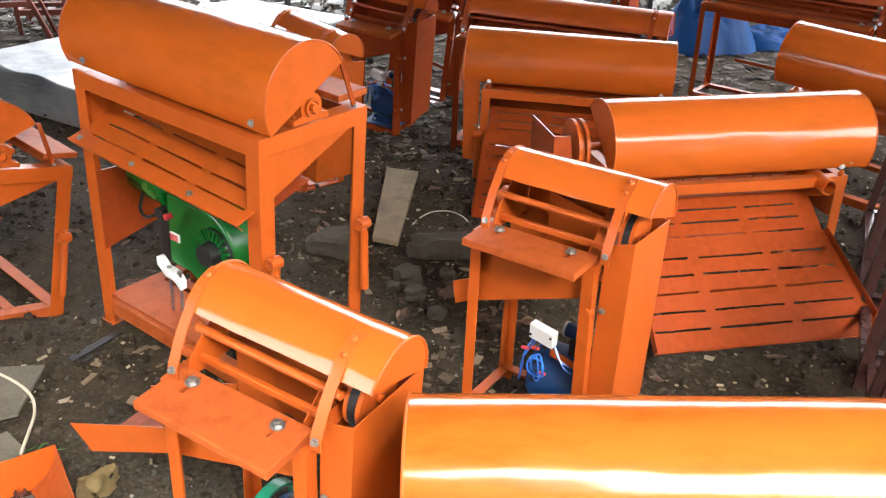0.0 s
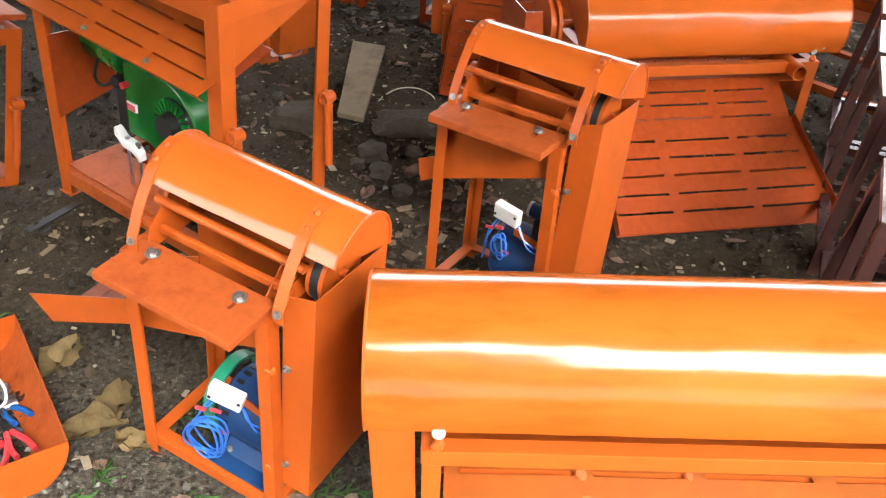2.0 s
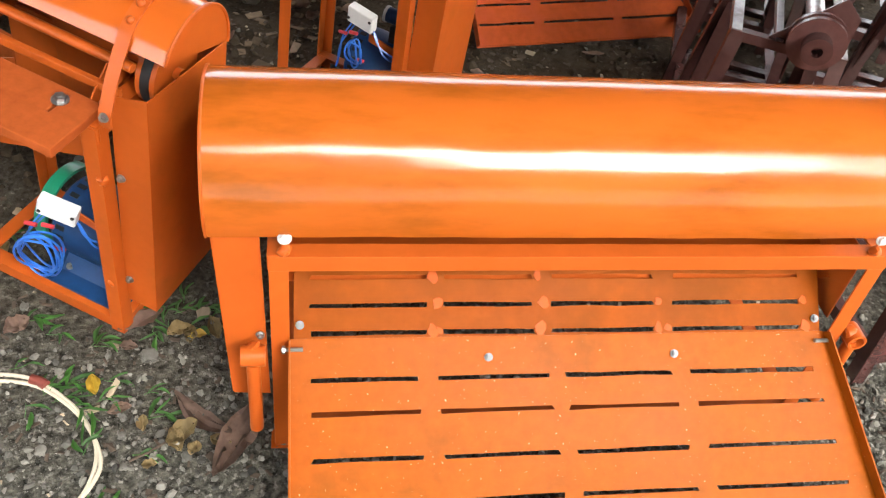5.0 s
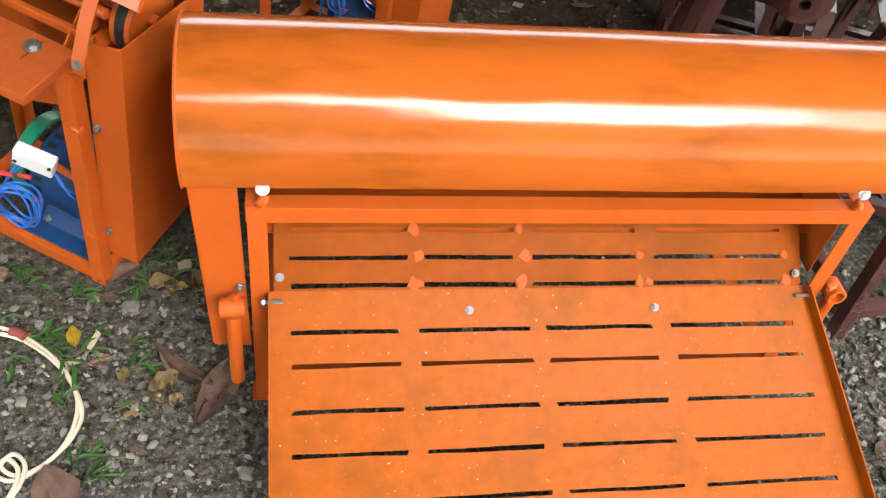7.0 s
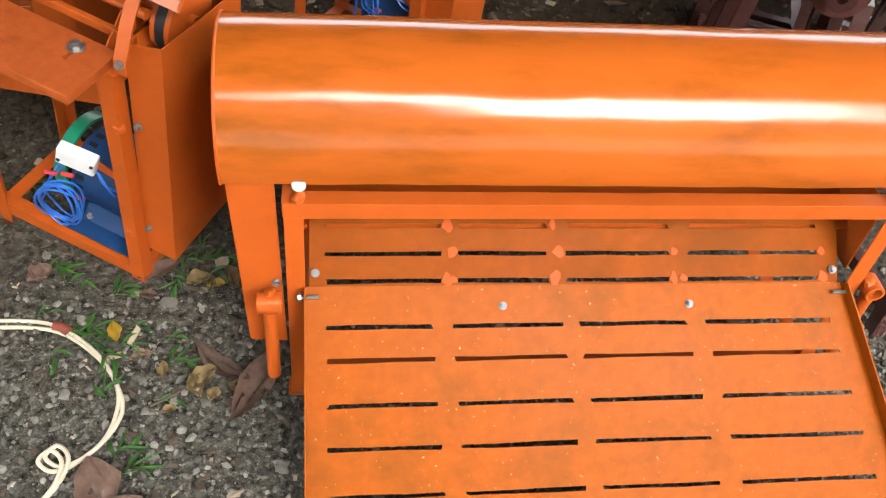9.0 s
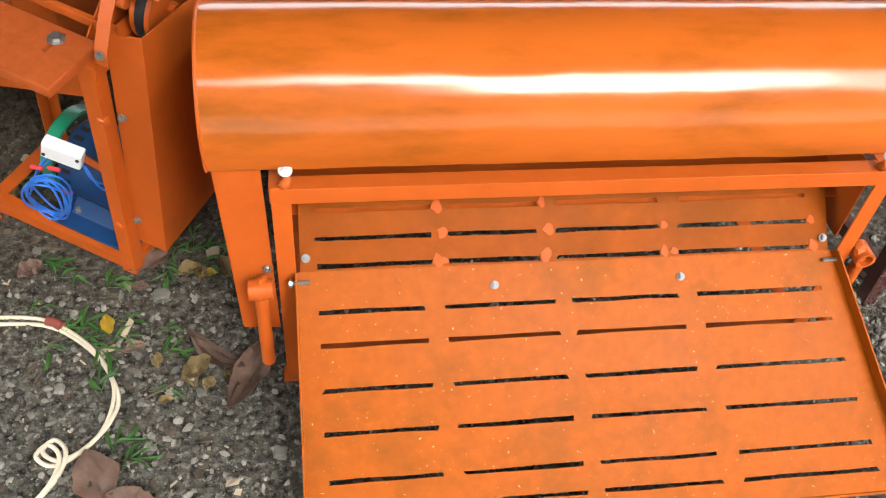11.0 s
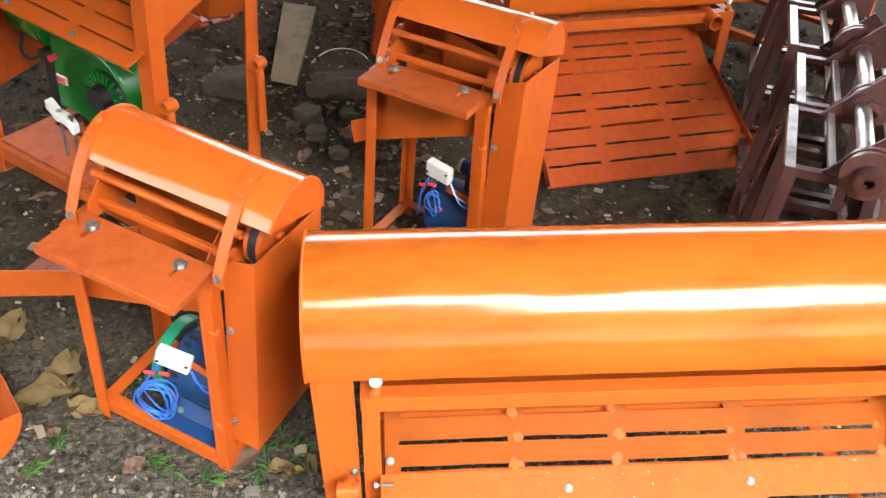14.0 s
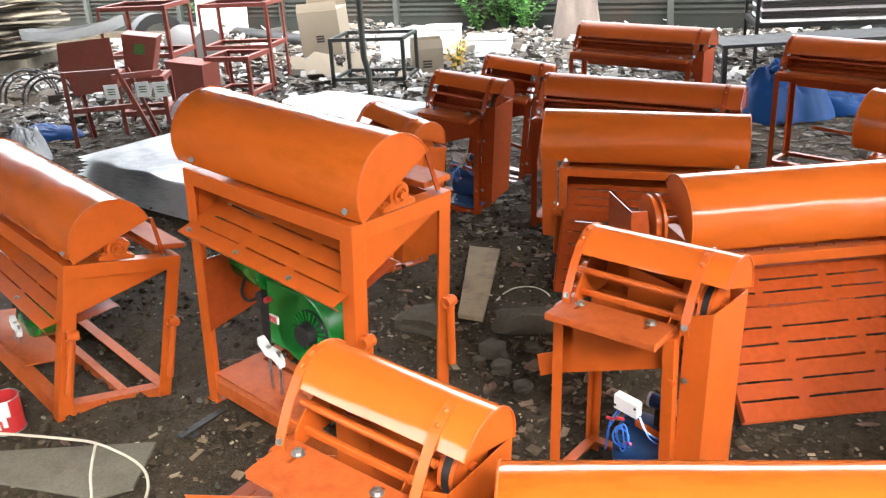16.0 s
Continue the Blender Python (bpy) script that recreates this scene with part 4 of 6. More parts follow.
def small_machine(m, label, L=0.379, D=0.262, w=0.088, seed=0, mat=None, chute=1.0, open_front=False):
    mat = mat or ORANGE
    H, zt = 0.639, 0.661
    hy, hz, hr, ha = (0.165, 0.745, 0.12, 0.2) if open_front else (0.153, 0.75, 0.105, 0.45)
    splay = 0.0 if open_front else 0.022
    ob = thing("small_threshing_machine", m, label, "machine", "small threshing machines")
    X, Y, Z = Vector((1, 0, 0)), Vector((0, 1, 0)), Vector((0, 0, 1))
    for x, y, u, v in ((0, 0, X, Y), (L, 0, -X, Y), (0, D, X, -Y), (L, D, -X, -Y)):
        bm = bmesh.new()
        angle_iron(bm, (x + (splay if x else 0), y, 0), (x, y, H), u, v, 0.034)
        part("leg", bm, mat, ob, bevel=0.001)
    R, zr = L + splay * 0.9, 0.062
    for p, q, u in (((0.004, 0.004, zr), (R - 0.004, 0.004, zr), Y), ((0.004, D - 0.004, zr), (R - 0.004, D - 0.004, zr), -Y), ((0.004, 0.006, zr - 0.002), (0.004, D - 0.006, zr - 0.002), X), ((R - 0.004, 0.006, zr - 0.002), (R - 0.004, D - 0.006, zr - 0.002), -X)):
        bm = bmesh.new()
        angle_iron(bm, p, q, u, -Z, 0.034)
        part("low_rail", bm, mat, ob, bevel=0.001)
    for p, q, u in (((0.004, 0.004, H + 0.002), (L + 0.004, 0.004, H + 0.002), Y), ((0.004, D, H + 0.002), (L, D, H + 0.002), -Y), ((0.0, 0.004, H + 0.003), (0.0, D, H + 0.003), X), ((L, 0.004, H + 0.003), (L, D, H + 0.003), -X)):
        bm = bmesh.new()
        angle_iron(bm, p, q, u, -Z, 0.034)
        part("top_rail", bm, mat, ob, bevel=0.001)
    # feeding board with two keyhole slots
    bm = bmesh.new()
    us, vs = [0.026, 0.077, 0.087, L - 0.082, L - 0.072, L - 0.014], [-0.04 if open_front else -0.095, -0.022, 0.034, 0.046]
    slotted(bm, lambda u, v: (u, v, zt), us, vs, {(1, 1), (3, 1)}, thick=0.022, wob=0.0008, seed=seed)
    board = part("feeding_board", bm, BOARD, ob, "painted wooden feeding board with two slots", bevel=0.003)
    for x in (0.09, L - 0.069):
        b = bolt(board, (x - 0.008, 0.012, zt + 0.001), (0, 0, 1), 0.0145, h=0.008)
        bm = bmesh.new()
        rod(bm, (x - 0.008, 0.012, zt - 0.05), (x - 0.008, 0.012, zt - 0.02), 0.006, 8)
        part("bolt_end", bm, ZINC, b)
    # skirt under the board, slanting to the outlet
    deep = 0.07 if open_front else 0.0
    bm = bmesh.new()
    prism(bm, [(0.002, 0.032, H - 0.05 if open_front else 0.4), (0.002, 0.032, H - 0.02), (L - 0.004, 0.032, H - 0.02), (L - 0.004, 0.032, 0.54 + deep)], (0, 0.003, 0))
    part("skirt", bm, mat, ob)
    bm = bmesh.new()
    prism(bm, [(0.002, D - 0.035, H - 0.05 if open_front else 0.4), (0.002, D - 0.035, H - 0.02), (L - 0.004, D - 0.035, H - 0.02), (L - 0.004, D - 0.035, 0.54 + deep)], (0, 0.003, 0))
    part("rear_skirt", bm, mat, ob)
    if chute:
        a, b = Vector((0.03 - 0.37 * chute, 0, 0.42 - 0.195 * chute)), Vector((0.03, 0, 0.42))
        bm = bmesh.new()
        prism(bm, [(0.0, 0.0355, 0.4), (0.0, 0.0355, 0.475), (-0.385 * chute, 0.0355, 0.475 - 0.19 * chute), (-0.315 * chute, 0.0355, 0.4 - 0.17 * chute)], (0, 0.003, 0))
        wing = part("chute_side", bm, mat, ob)
        bm = bmesh.new()
        prism(bm, [(0.0, D - 0.04, 0.4), (0.0, D - 0.04, 0.475), (-0.3 * chute, D - 0.04, 0.475 - 0.155 * chute), (-0.26 * chute, D - 0.04, 0.4 - 0.13 * chute)], (0, 0.003, 0))
        part("chute_side", bm, mat, ob)
        d = (b - a).normalized()
        us, vs, holes = slot_breaks([(0.05, 0.1), (0.12, 0.17)], [0.1, 0.2, 0.3] if chute > 0.9 else [], 0.036, D - 0.04, 0.005, (b - a).length)
        bm = bmesh.new()
        slotted(bm, lambda u, v: a + d * v + Vector((0, u, 0)), us, vs, holes, seed=seed)
        part("chute", bm, SHADEDORANGE, ob, "slotted outlet chute")
    # drum housing
    bm = bmesh.new()
    prism(bm, [(0.045, 0.03, H), (0.045, D, H), (0.045, D, 0.7), (0.045, 0.16, 0.8), (0.045, 0.115, 0.755), (0.045, 0.045, 0.69)], (0.003, 0, 0))
    part("side_cheek", bm, mat, ob)
    bm = bmesh.new()
    prism(bm, [(L - 0.045, 0.03, H), (L - 0.045, D, H), (L - 0.045, D, 0.7), (L - 0.045, 0.16, 0.76)], (0.003, 0, 0))
    part("side_cheek", bm, mat, ob)
    bm = bmesh.new()
    prism(bm, [(0.05, D - 0.03, H - 0.12), (L - 0.05, D - 0.03, H - 0.12), (L - 0.05, D - 0.03, 0.74), (0.05, D - 0.03, 0.76)], (0, 0.003, 0))
    part("back_sheet", bm, mat, ob)
    bm = bmesh.new()
    rod(bm, (0.03, 0.088, 0.735), (L + 0.02, 0.088, 0.732), 0.01, 10)
    part("cross_rod", bm, mat, ob, smooth=True)
    bm = bmesh.new()
    bar(bm, (0.0, 0.076, 0.672), (L, 0.076, 0.672), (0, 1, 0), (0, 0, 1), 0.012, 0.018)
    part("lip_bar", bm, mat, ob, bevel=0.002)
    if open_front:
        drum_parts(ob, 0.055, L - 0.05, 0.175, 0.64, 0.09, mat)
    else:
        bm = bmesh.new()
        prism(bm, [(L * 0.36, 0.2, 0.5), (L - 0.05, 0.17, 0.48), (L - 0.05, 0.17, 0.71), (L * 0.36, 0.2, 0.73)], (0, 0.003, 0))
        part("inner_sheet", bm, mat, ob)
    bearing(ob, 0.018, 0.165, 0.69, 0.03, mat)
    # hood and straps
    hood_parts(ob, 0.034, L + 0.105, hy, hz, hr, ha, radians(190), mat, seed)
    for x in (0.042, L + 0.024):
        bm = bmesh.new()
        wrap = [(hy - (hr + 0.0035) * math.cos(a), hz + (hr + 0.0035) * math.sin(a)) for a in (1.45, 1.2, 0.95, 0.7, ha)]
        e = Vector(wrap[-1])
        ctrl = wrap + [(e.x * 0.55, e.y - 0.04), (e.x * 0.2, 0.715), (0.0, 0.687), (0.0, 0.662)]
        line = smooth_path([Vector((x, y, z)) for y, z in ctrl], 5)
        rows = []
        for i, p in enumerate(line):
            t = (line[min(i + 1, len(line) - 1)] - line[max(i - 1, 0)]).normalized()
            nrm = Vector((1, 0, 0)).cross(t)
            rows.append([bm.verts.new(p + Vector((s * 0.0125, 0, 0)) + nrm * k) for s in (-1, 1) for k in (0.002, -0.002)])
        for r0, r1 in zip(rows, rows[1:]):
            for i, j in ((0, 1), (1, 3), (3, 2), (2, 0)):
                bm.faces.new((r0[i], r0[j], r1[j], r1[i]))
        bm.faces.new([rows[0][i] for i in (0, 1, 3, 2)])
        bm.faces.new([rows[-1][i] for i in (0, 2, 3, 1)])
        strap = part("strap", bm, mat, ob, "bent flat steel strap")
        bolt(strap, (x, -0.002, 0.685), (0, -1, 0.2), 0.0085)
        for a in (1.21, 0.9):
            bm = bmesh.new()
            out = Vector((0, -math.cos(a), math.sin(a)))
            bmesh.ops.create_icosphere(bm, subdivisions=2, radius=0.008, matrix=Matrix.Translation(Vector((x, hy, hz)) + out * (hr + 0.005)))
            part("rivet", bm, mat, strap, smooth=True)
    # belt guard
    t = 0.003
    x0, x1, y0, y1, zf, zb, z0 = L + 0.012, L + w, 0.03, 0.283, 0.728, 0.709, 0.125
    bm = bmesh.new()
    outer = [(x0, y0, zf - 0.024), (x1, y0, zf), (x1, y1, zb), (x0, y1, zb)]
    inner = [(x0, y0 + t, zf - 0.024), (x1 - t, y0 + t, zf), (x1 - t, y1 - t, zb), (x0, y1 - t, zb)]
    rings = [[bm.verts.new((a[0], a[1], z0 if low else a[2])) for a in path] for path in (outer, inner) for low in (True, False)]
    for i in range(3):
        bm.faces.new((rings[0][i], rings[0][i + 1], rings[1][i + 1], rings[1][i]))
        bm.faces.new((rings[2][i + 1], rings[2][i], rings[3][i], rings[3][i + 1]))
        bm.faces.new((rings[1][i], rings[1][i + 1], rings[3][i + 1], rings[3][i]))
        bm.faces.new((rings[0][i + 1], rings[0][i], rings[2][i], rings[2][i + 1]))
    for i in (0, 3):
        bm.faces.new((rings[0][i], rings[1][i], rings[3][i], rings[2][i]))
    guard = part("belt_guard", bm, mat, ob, "upright folded sheet guard over the belt", bevel=0.001)
    for z in (0.51, 0.2):
        bolt(guard, (x0 + 0.012, y0, z), (0, -1, 0), 0.0085)
        weld(guard, (x0 - 0.014, y0 - 0.022, z), 0.012, z)
    bm = bmesh.new()
    rod(bm, (L - 0.05, 0.165, 0.69), (x1 - 0.02, 0.165, 0.69), 0.012, 12)
    rod(bm, (L + 0.016, 0.165, 0.69), (L + 0.026, 0.165, 0.69), 0.07, 24)
    rod(bm, (L + 0.045, 0.165, 0.69), (L + 0.055, 0.165, 0.69), 0.07, 24)
    part("pulley", bm, mat, ob, smooth=True)
    bm = bmesh.new()
    rod(bm, (L + 0.026, 0.165, 0.69), (L + 0.045, 0.165, 0.69), 0.071, 24)
    part("belt", bm, BLACK, ob, "black rubber drive belt", smooth=True)
    # motor shelf and switch bracket
    for y in (0.08, 0.2):
        bm = bmesh.new()
        bar(bm, (L * 0.45, y, 0.067), (L, y, 0.067), (0, 1, 0), (0, 0, 1), 0.035, 0.006)
        part("motor_rail", bm, mat, ob)
    bm = bmesh.new()
    bar(bm, (min(0.26, L - 0.1), 0.045, 0.315), (L, 0.045, 0.29), (0, 0, 1), (0, 1, 0), 0.022, 0.004)
    part("switch_bracket", bm, mat, ob)
    return ob


B_POSE = pose(-0.632, 1.512, 0.008, 1.4, 5.59, -29.65)
C_POSE = pose(0.06, 2.18, 0.008, -1.46, 1.26, -33.78)
K_POSE = pose(-0.643, 4.963, -0.002, 2.9, 5.9, -23.4)
small_machine(B_POSE, "small orange threshing machine, strapped hood, blue motor beneath, dented guard", seed=2)
small_machine(C_POSE, "small orange threshing machine with strapped hood and a dark blue motor", seed=8, chute=0.2)
small_machine(K_POSE, "small orange threshing machine standing by the stacked sheets", seed=9, mat=SHADEDORANGE)
for P, ring in ((B_POSE, True), (C_POSE, False), (K_POSE, False)):
    motor(P @ pose(0.285, 0.14, 0.072), ring)
    switch_box(P @ pose(0.245 if ring else 0.243, 0.025, 0.33 if ring else 0.378, 8, 14 if ring else 5, 14 if ring else -8), 6 if ring else 3, 1.15 if ring else 0.55)


# ---- more machines of the row ----
small_machine(pose(-0.399, 5.526, -0.011, 3.9, 9.1, -11.8), "small red-orange threshing machine in the back row", seed=14, mat=SHADEDORANGE)
small_machine(pose(-0.986, 4.227, -0.01, -3.6, 5.4, -46.2), "small orange threshing machine seen past a taller one", seed=15, mat=ORANGE, chute=0)
small_machine(pose(0.037, 4.6, -0.005, 1.7, 2.1, -21.2), "wide red-orange threshing machine with strapped hood, feeding side out", L=0.98, seed=16, mat=SHADEDORANGE, chute=0, open_front=True)
small_machine(pose(0.367, 6.755, -0.01, 1.2, 1.9, -28.5), "wide red-orange threshing machine with open feeding side by litter", L=0.957, seed=17, mat=SHADEDORANGE, chute=0, open_front=True)
small_machine(pose(1.628, 5.61, -0.01, 1.5, 0.9, -40.4), "wide red-orange threshing machine standing before a blue tarpaulin", L=1.05, seed=18, mat=SHADEDORANGE, chute=0, open_front=True)


def corner_machine():
    L, D, H = 0.87, 0.48, 0.527
    return wide_machine(pose(1.651, 4.07, 0.0, 3, 3, -44), "orange threshing machine half hidden by its neighbour", L, D, H,
                        (-0.09, 0.95, 0.16, 0.645, 0.16, -42, 140), seed=51)


corner_machine()


# ---- unpainted frames in brown primer ----
def primer_frame(m, seed=0):
    """A machine frame with splayed legs, top irons in sheen colour, gusset plates, a drum and a pulley."""
    rng = random.Random(seed)
    ob = thing("machine_frame", m, "unfinished machine frame in brown primer with shiny top irons", "frame", "unfinished frames")
    L, D, H = 0.275, 0.36, 0.625
    X, Y, Z = Vector((1, 0, 0)), Vector((0, 1, 0)), Vector((0, 0, 1))
    for x, y, u, v, fx, fy in ((0, 0, X, Y, -0.05, -0.1), (L, 0, -X, Y, 0.05, -0.1), (0, D, X, -Y, -0.05, 0.1), (L, D, -X, -Y, 0.05, 0.1)):
        bm = bmesh.new()
        angle_iron(bm, (x + fx, y + fy, 0), (x, y, H), u, v, 0.035)
        part("leg", bm, PRIMER, ob, bevel=0.001)
    for p, q, u in (((0, 0, H + 0.003), (L, 0, H + 0.003), Y), ((0, D, H + 0.003), (L, D, H + 0.003), -Y), ((0, 0.002, H + 0.006), (0, D - 0.002, H + 0.006), X), ((L, 0.002, H + 0.006), (L, D - 0.002, H + 0.006), -X), ((0.105, 0.002, H + 0.007), (0.105, D - 0.002, H + 0.007), X)):
        bm = bmesh.new()
        angle_iron(bm, p, q, u, -Z, 0.018 if p[0] == 0.105 else 0.025)
        part("top_iron", bm, SKYSHEEN if u in (X, -X) else PRIMER, ob, bevel=0.001)
    for p, q, u in (((-0.04, -0.085, 0.1), (L + 0.04, -0.085, 0.1), Y), ((-0.04, D + 0.085, 0.1), (L + 0.04, D + 0.085, 0.1), -Y), ((-0.042, -0.08, 0.1), (-0.042, D + 0.08, 0.1), X), ((L + 0.042, -0.08, 0.1), (L + 0.042, D + 0.08, 0.1), -X)):
        bm = bmesh.new()
        angle_iron(bm, p, q, u, -Z, 0.035)
        part("low_iron", bm, PRIMER, ob, bevel=0.001)
    for y in (0.012, D - 0.016):
        bm = bmesh.new()
        prism(bm, [(0.085, y, H), (0.262, y, H), (0.262, y, H + 0.1), (0.215, y, H + 0.14)], (0, 0.004, 0))
        part("gusset", bm, PRIMER, ob)
        bm = bmesh.new()
        rod(bm, (0.185, y - 0.012, H + 0.04), (0.185, y + 0.016, H + 0.04), 0.04, 20)
        part("bearing", bm, PRIMER, ob, smooth=True)
    bm = bmesh.new()
    rod(bm, (0.185, 0.02, H + 0.04), (0.185, D - 0.02, H + 0.04), 0.022, 14)
    part("drum", bm, STEEL, ob, "bare metal drum", smooth=True)
    bm = bmesh.new()
    rod(bm, (0.185, -0.04, H + 0.04), (0.185, -0.028, H + 0.04), 0.066, 28)
    rod(bm, (0.185, -0.028, H + 0.04), (0.185, -0.016, H + 0.04), 0.056, 28)
    rod(bm, (0.185, -0.016, H + 0.04), (0.185, -0.004, H + 0.04), 0.066, 28)
    wheel = part("pulley", bm, PRIMER, ob, smooth=True)
    bm = bmesh.new()
    pipe(bm, (0.185, -0.075, H + 0.04), (0.185, -0.04, H + 0.04), 0.034, 0.021, 20)
    part("hub", bm, PRIMER, wheel, smooth=True)
    return ob


first_frame = primer_frame(pose(1.116, 1.685, 0.0, 0, 0, -25))
for x, y, a in ((1.3, 2.03, -24), (1.45, 2.42, -23), (1.61, 2.80, -25), (1.79, 3.18, -24), (1.6, 1.62, -24), (1.76, 2.0, -25), (1.93, 2.38, -23), (2.1, 2.76, -25), (1.51, 1.2, 4)):
    copy_thing(first_frame, pose(x, y, rise(x, y), 0, 0, a))


# ---- stacked galvanised sheets ----
def build_sheets():
    rng = random.Random(5)
    base = pose(-2.08, 4.78, 0, 0, 0, 56)
    for k in range(12):
        bm = bmesh.new()
        nx, ny = 26, 12
        dx, dy, da = rng.uniform(-0.02, 0.02), rng.uniform(-0.022, 0.022), rng.uniform(-0.7, 0.7)
        top = []
        for i in range(nx + 1):
            row = []
            for j in range(ny + 1):
                u, v = 2.44 * i / nx, 1.25 * j / ny
                edge = max(0, 1 - u / 0.35)
                z = 0.018 + k * 0.022 + 0.007 * noise.noise(Vector((u * 2, v * 2, k * 0.9))) + 0.03 * edge * (k / 12) * (0.2 + noise.noise(Vector((v * 3.5, k * 0.4, 1))))
                row.append(bm.verts.new((u + dx, v + dy, z)))
            top.append(row)
        faces = [bm.faces.new((top[i][j], top[i + 1][j], top[i + 1][j + 1], top[i][j + 1])) for i in range(nx) for j in range(ny)]
        bmesh.ops.solidify(bm, geom=faces, thickness=0.003)
        ob = part("metal_sheet", bm, GALV, smooth=True)
        ob.matrix_basis = base @ pose(0, 0, 0, 0, 0, da)
        tagged(ob, "thin grey galvanised steel sheet lying in a stack", "sheet", "stacked sheets")


build_sheets()


# ---- fence at the far side ----
def build_fence():
    fence = thing("fence", pose(-9.5, 15.7, 0, 0, 0, -18.2), "old fence of horizontal corrugated iron on posts", "fence", kind="structure")
    for k in range(10):
        bm = bmesh.new()
        n = 60
        front = [[bm.verts.new((x, 0.012 * math.sin(z / 0.076 * 2 * math.pi) + 0.01 * noise.noise(Vector((x + k * 9, z, 2))), z)) for x in (0.0, 1.0, 2.0)] for z in [2.2 * i / n for i in range(n + 1)]]
        faces = [bm.faces.new((a[i], a[i + 1], b[i + 1], b[i])) for a, b in zip(front, front[1:]) for i in (0, 1)]
        bmesh.ops.solidify(bm, geom=faces, thickness=0.002)
        p = part("panel", bm, FENCEMAT, fence, smooth=True)
        p.location = (2.02 * k, 0, 0.02)
        bm = bmesh.new()
        block(bm, -0.04, 0.04, -0.1, -0.03, -0.1, 2.4)
        p = part("fence_post", bm, FENCEMAT, fence)
        p.location = (2.02 * k, 0, 0)


build_fence()


def sheet_leaning():
    """A vertically ribbed old sheet, curled, leaning on the fence."""
    bm = bmesh.new()
    rows = []
    for i in range(41):
        a = -0.9 + 1.8 * i / 40
        r = 0.55 + 0.012 * math.cos(i * math.pi / 2)
        rows.append([bm.verts.new((r * math.sin(a), -r * math.cos(a), z)) for z in (0, 0.6, 1.4)])
    faces = [bm.faces.new((a[j], b[j], b[j + 1], a[j + 1])) for a, b in zip(rows, rows[1:]) for j in (0, 1)]
    bmesh.ops.solidify(bm, geom=faces, thickness=0.003)
    ob = part("roofing_sheet", bm, GALV, smooth=True)
    ob.matrix_basis = pose(-4.55, 13.6, 0, -6, 0, -10)
    tagged(ob, "curled old grey roofing sheet leaning on the fence", "sheet")


sheet_leaning()


# ---- scrap and boxes in the back yard ----
def carton(m, w, d, h, label, mat, name="cardboard_box", category="box", open_top=False, group=""):
    ob = thing(name, m, label, category, group)
    bm = bmesh.new()
    block(bm, -w / 2, w / 2, -d / 2, d / 2, 0, h)
    body = part("body", bm, mat, ob, bevel=0.006)
    if open_top:
        for s in (-1, 1):
            bm = bmesh.new()
            prism(bm, [(-w / 2, s * d / 2, h), (w / 2, s * d / 2, h), (w / 2 - 0.01, s * (d / 2 - 0.02), h + 0.09), (-w / 2 + 0.01, s * (d / 2 - 0.02), h + 0.09)], (0, 0.004, 0))
            part("flap", bm, mat, ob)
        bm = bmesh.new()
        for k in range(3):
            block(bm, -0.05, 0.05, -d / 2 - 0.002, -d / 2 - 0.0005, h * 0.3 + k * 0.03, h * 0.3 + 0.02 + k * 0.03)
        part("print", bm, DARK, body)
    else:
        bm = bmesh.new()
        block(bm, -w / 2 - 0.008, w / 2 + 0.008, -d / 2 - 0.008, d / 2 + 0.008, h + 0.001, h + 0.035)
        part("lid", bm, mat, ob, bevel=0.006)
    return ob


carton(pose(-2.32, 10.3, 0.18, 2, -3, -6), 0.5, 0.4, 0.52, "open brown cardboard box on a heap of scrap", CARD, open_top=True)
carton(pose(-1.05, 9.6, 0, 0, 0, 8), 0.36, 0.3, 0.3, "brown cardboard box lying in the litter", CARD, open_top=True)
for x, y, w, h, a in ((-0.95, 10.6, 0.42, 0.36, -8), (-0.38, 10.7, 0.52, 0.2, -12), (-1.5, 10.5, 0.4, 0.34, 5), (-1.25, 11.6, 0.5, 0.22, 0)):
    carton(pose(x, y, 0, 0, 0, a), w, 0.34, h, "dirty white foam box in the litter", FOAM, "foam_box", "box", group="foam boxes")


def broken_card(x, y, a, s):
    bm = bmesh.new()
    prism(bm, [(-0.2 * s, 0, 0), (0.2 * s, 0.05, 0.02), (0.17 * s, 0.1, 0.28 * s), (-0.05 * s, 0.08, 0.34 * s), (-0.18 * s, 0.05, 0.24 * s)], (0, 0.008, 0))
    ob = part("cardboard_piece", bm, CARD)
    ob.matrix_basis = pose(x, y, 0.0, -25, 0, a)
    tagged(ob, "torn piece of brown cardboard in the litter", "cardboard", "cardboard pieces")


for x, y, a, s in ((-2.25, 9.6, 20, 1.0), (-1.95, 9.7, -30, 0.9), (-2.5, 9.9, 60, 0.8), (-2.05, 9.4, 10, 0.6), (-1.2, 9.1, 30, 0.5)):
    broken_card(x, y, a, s)


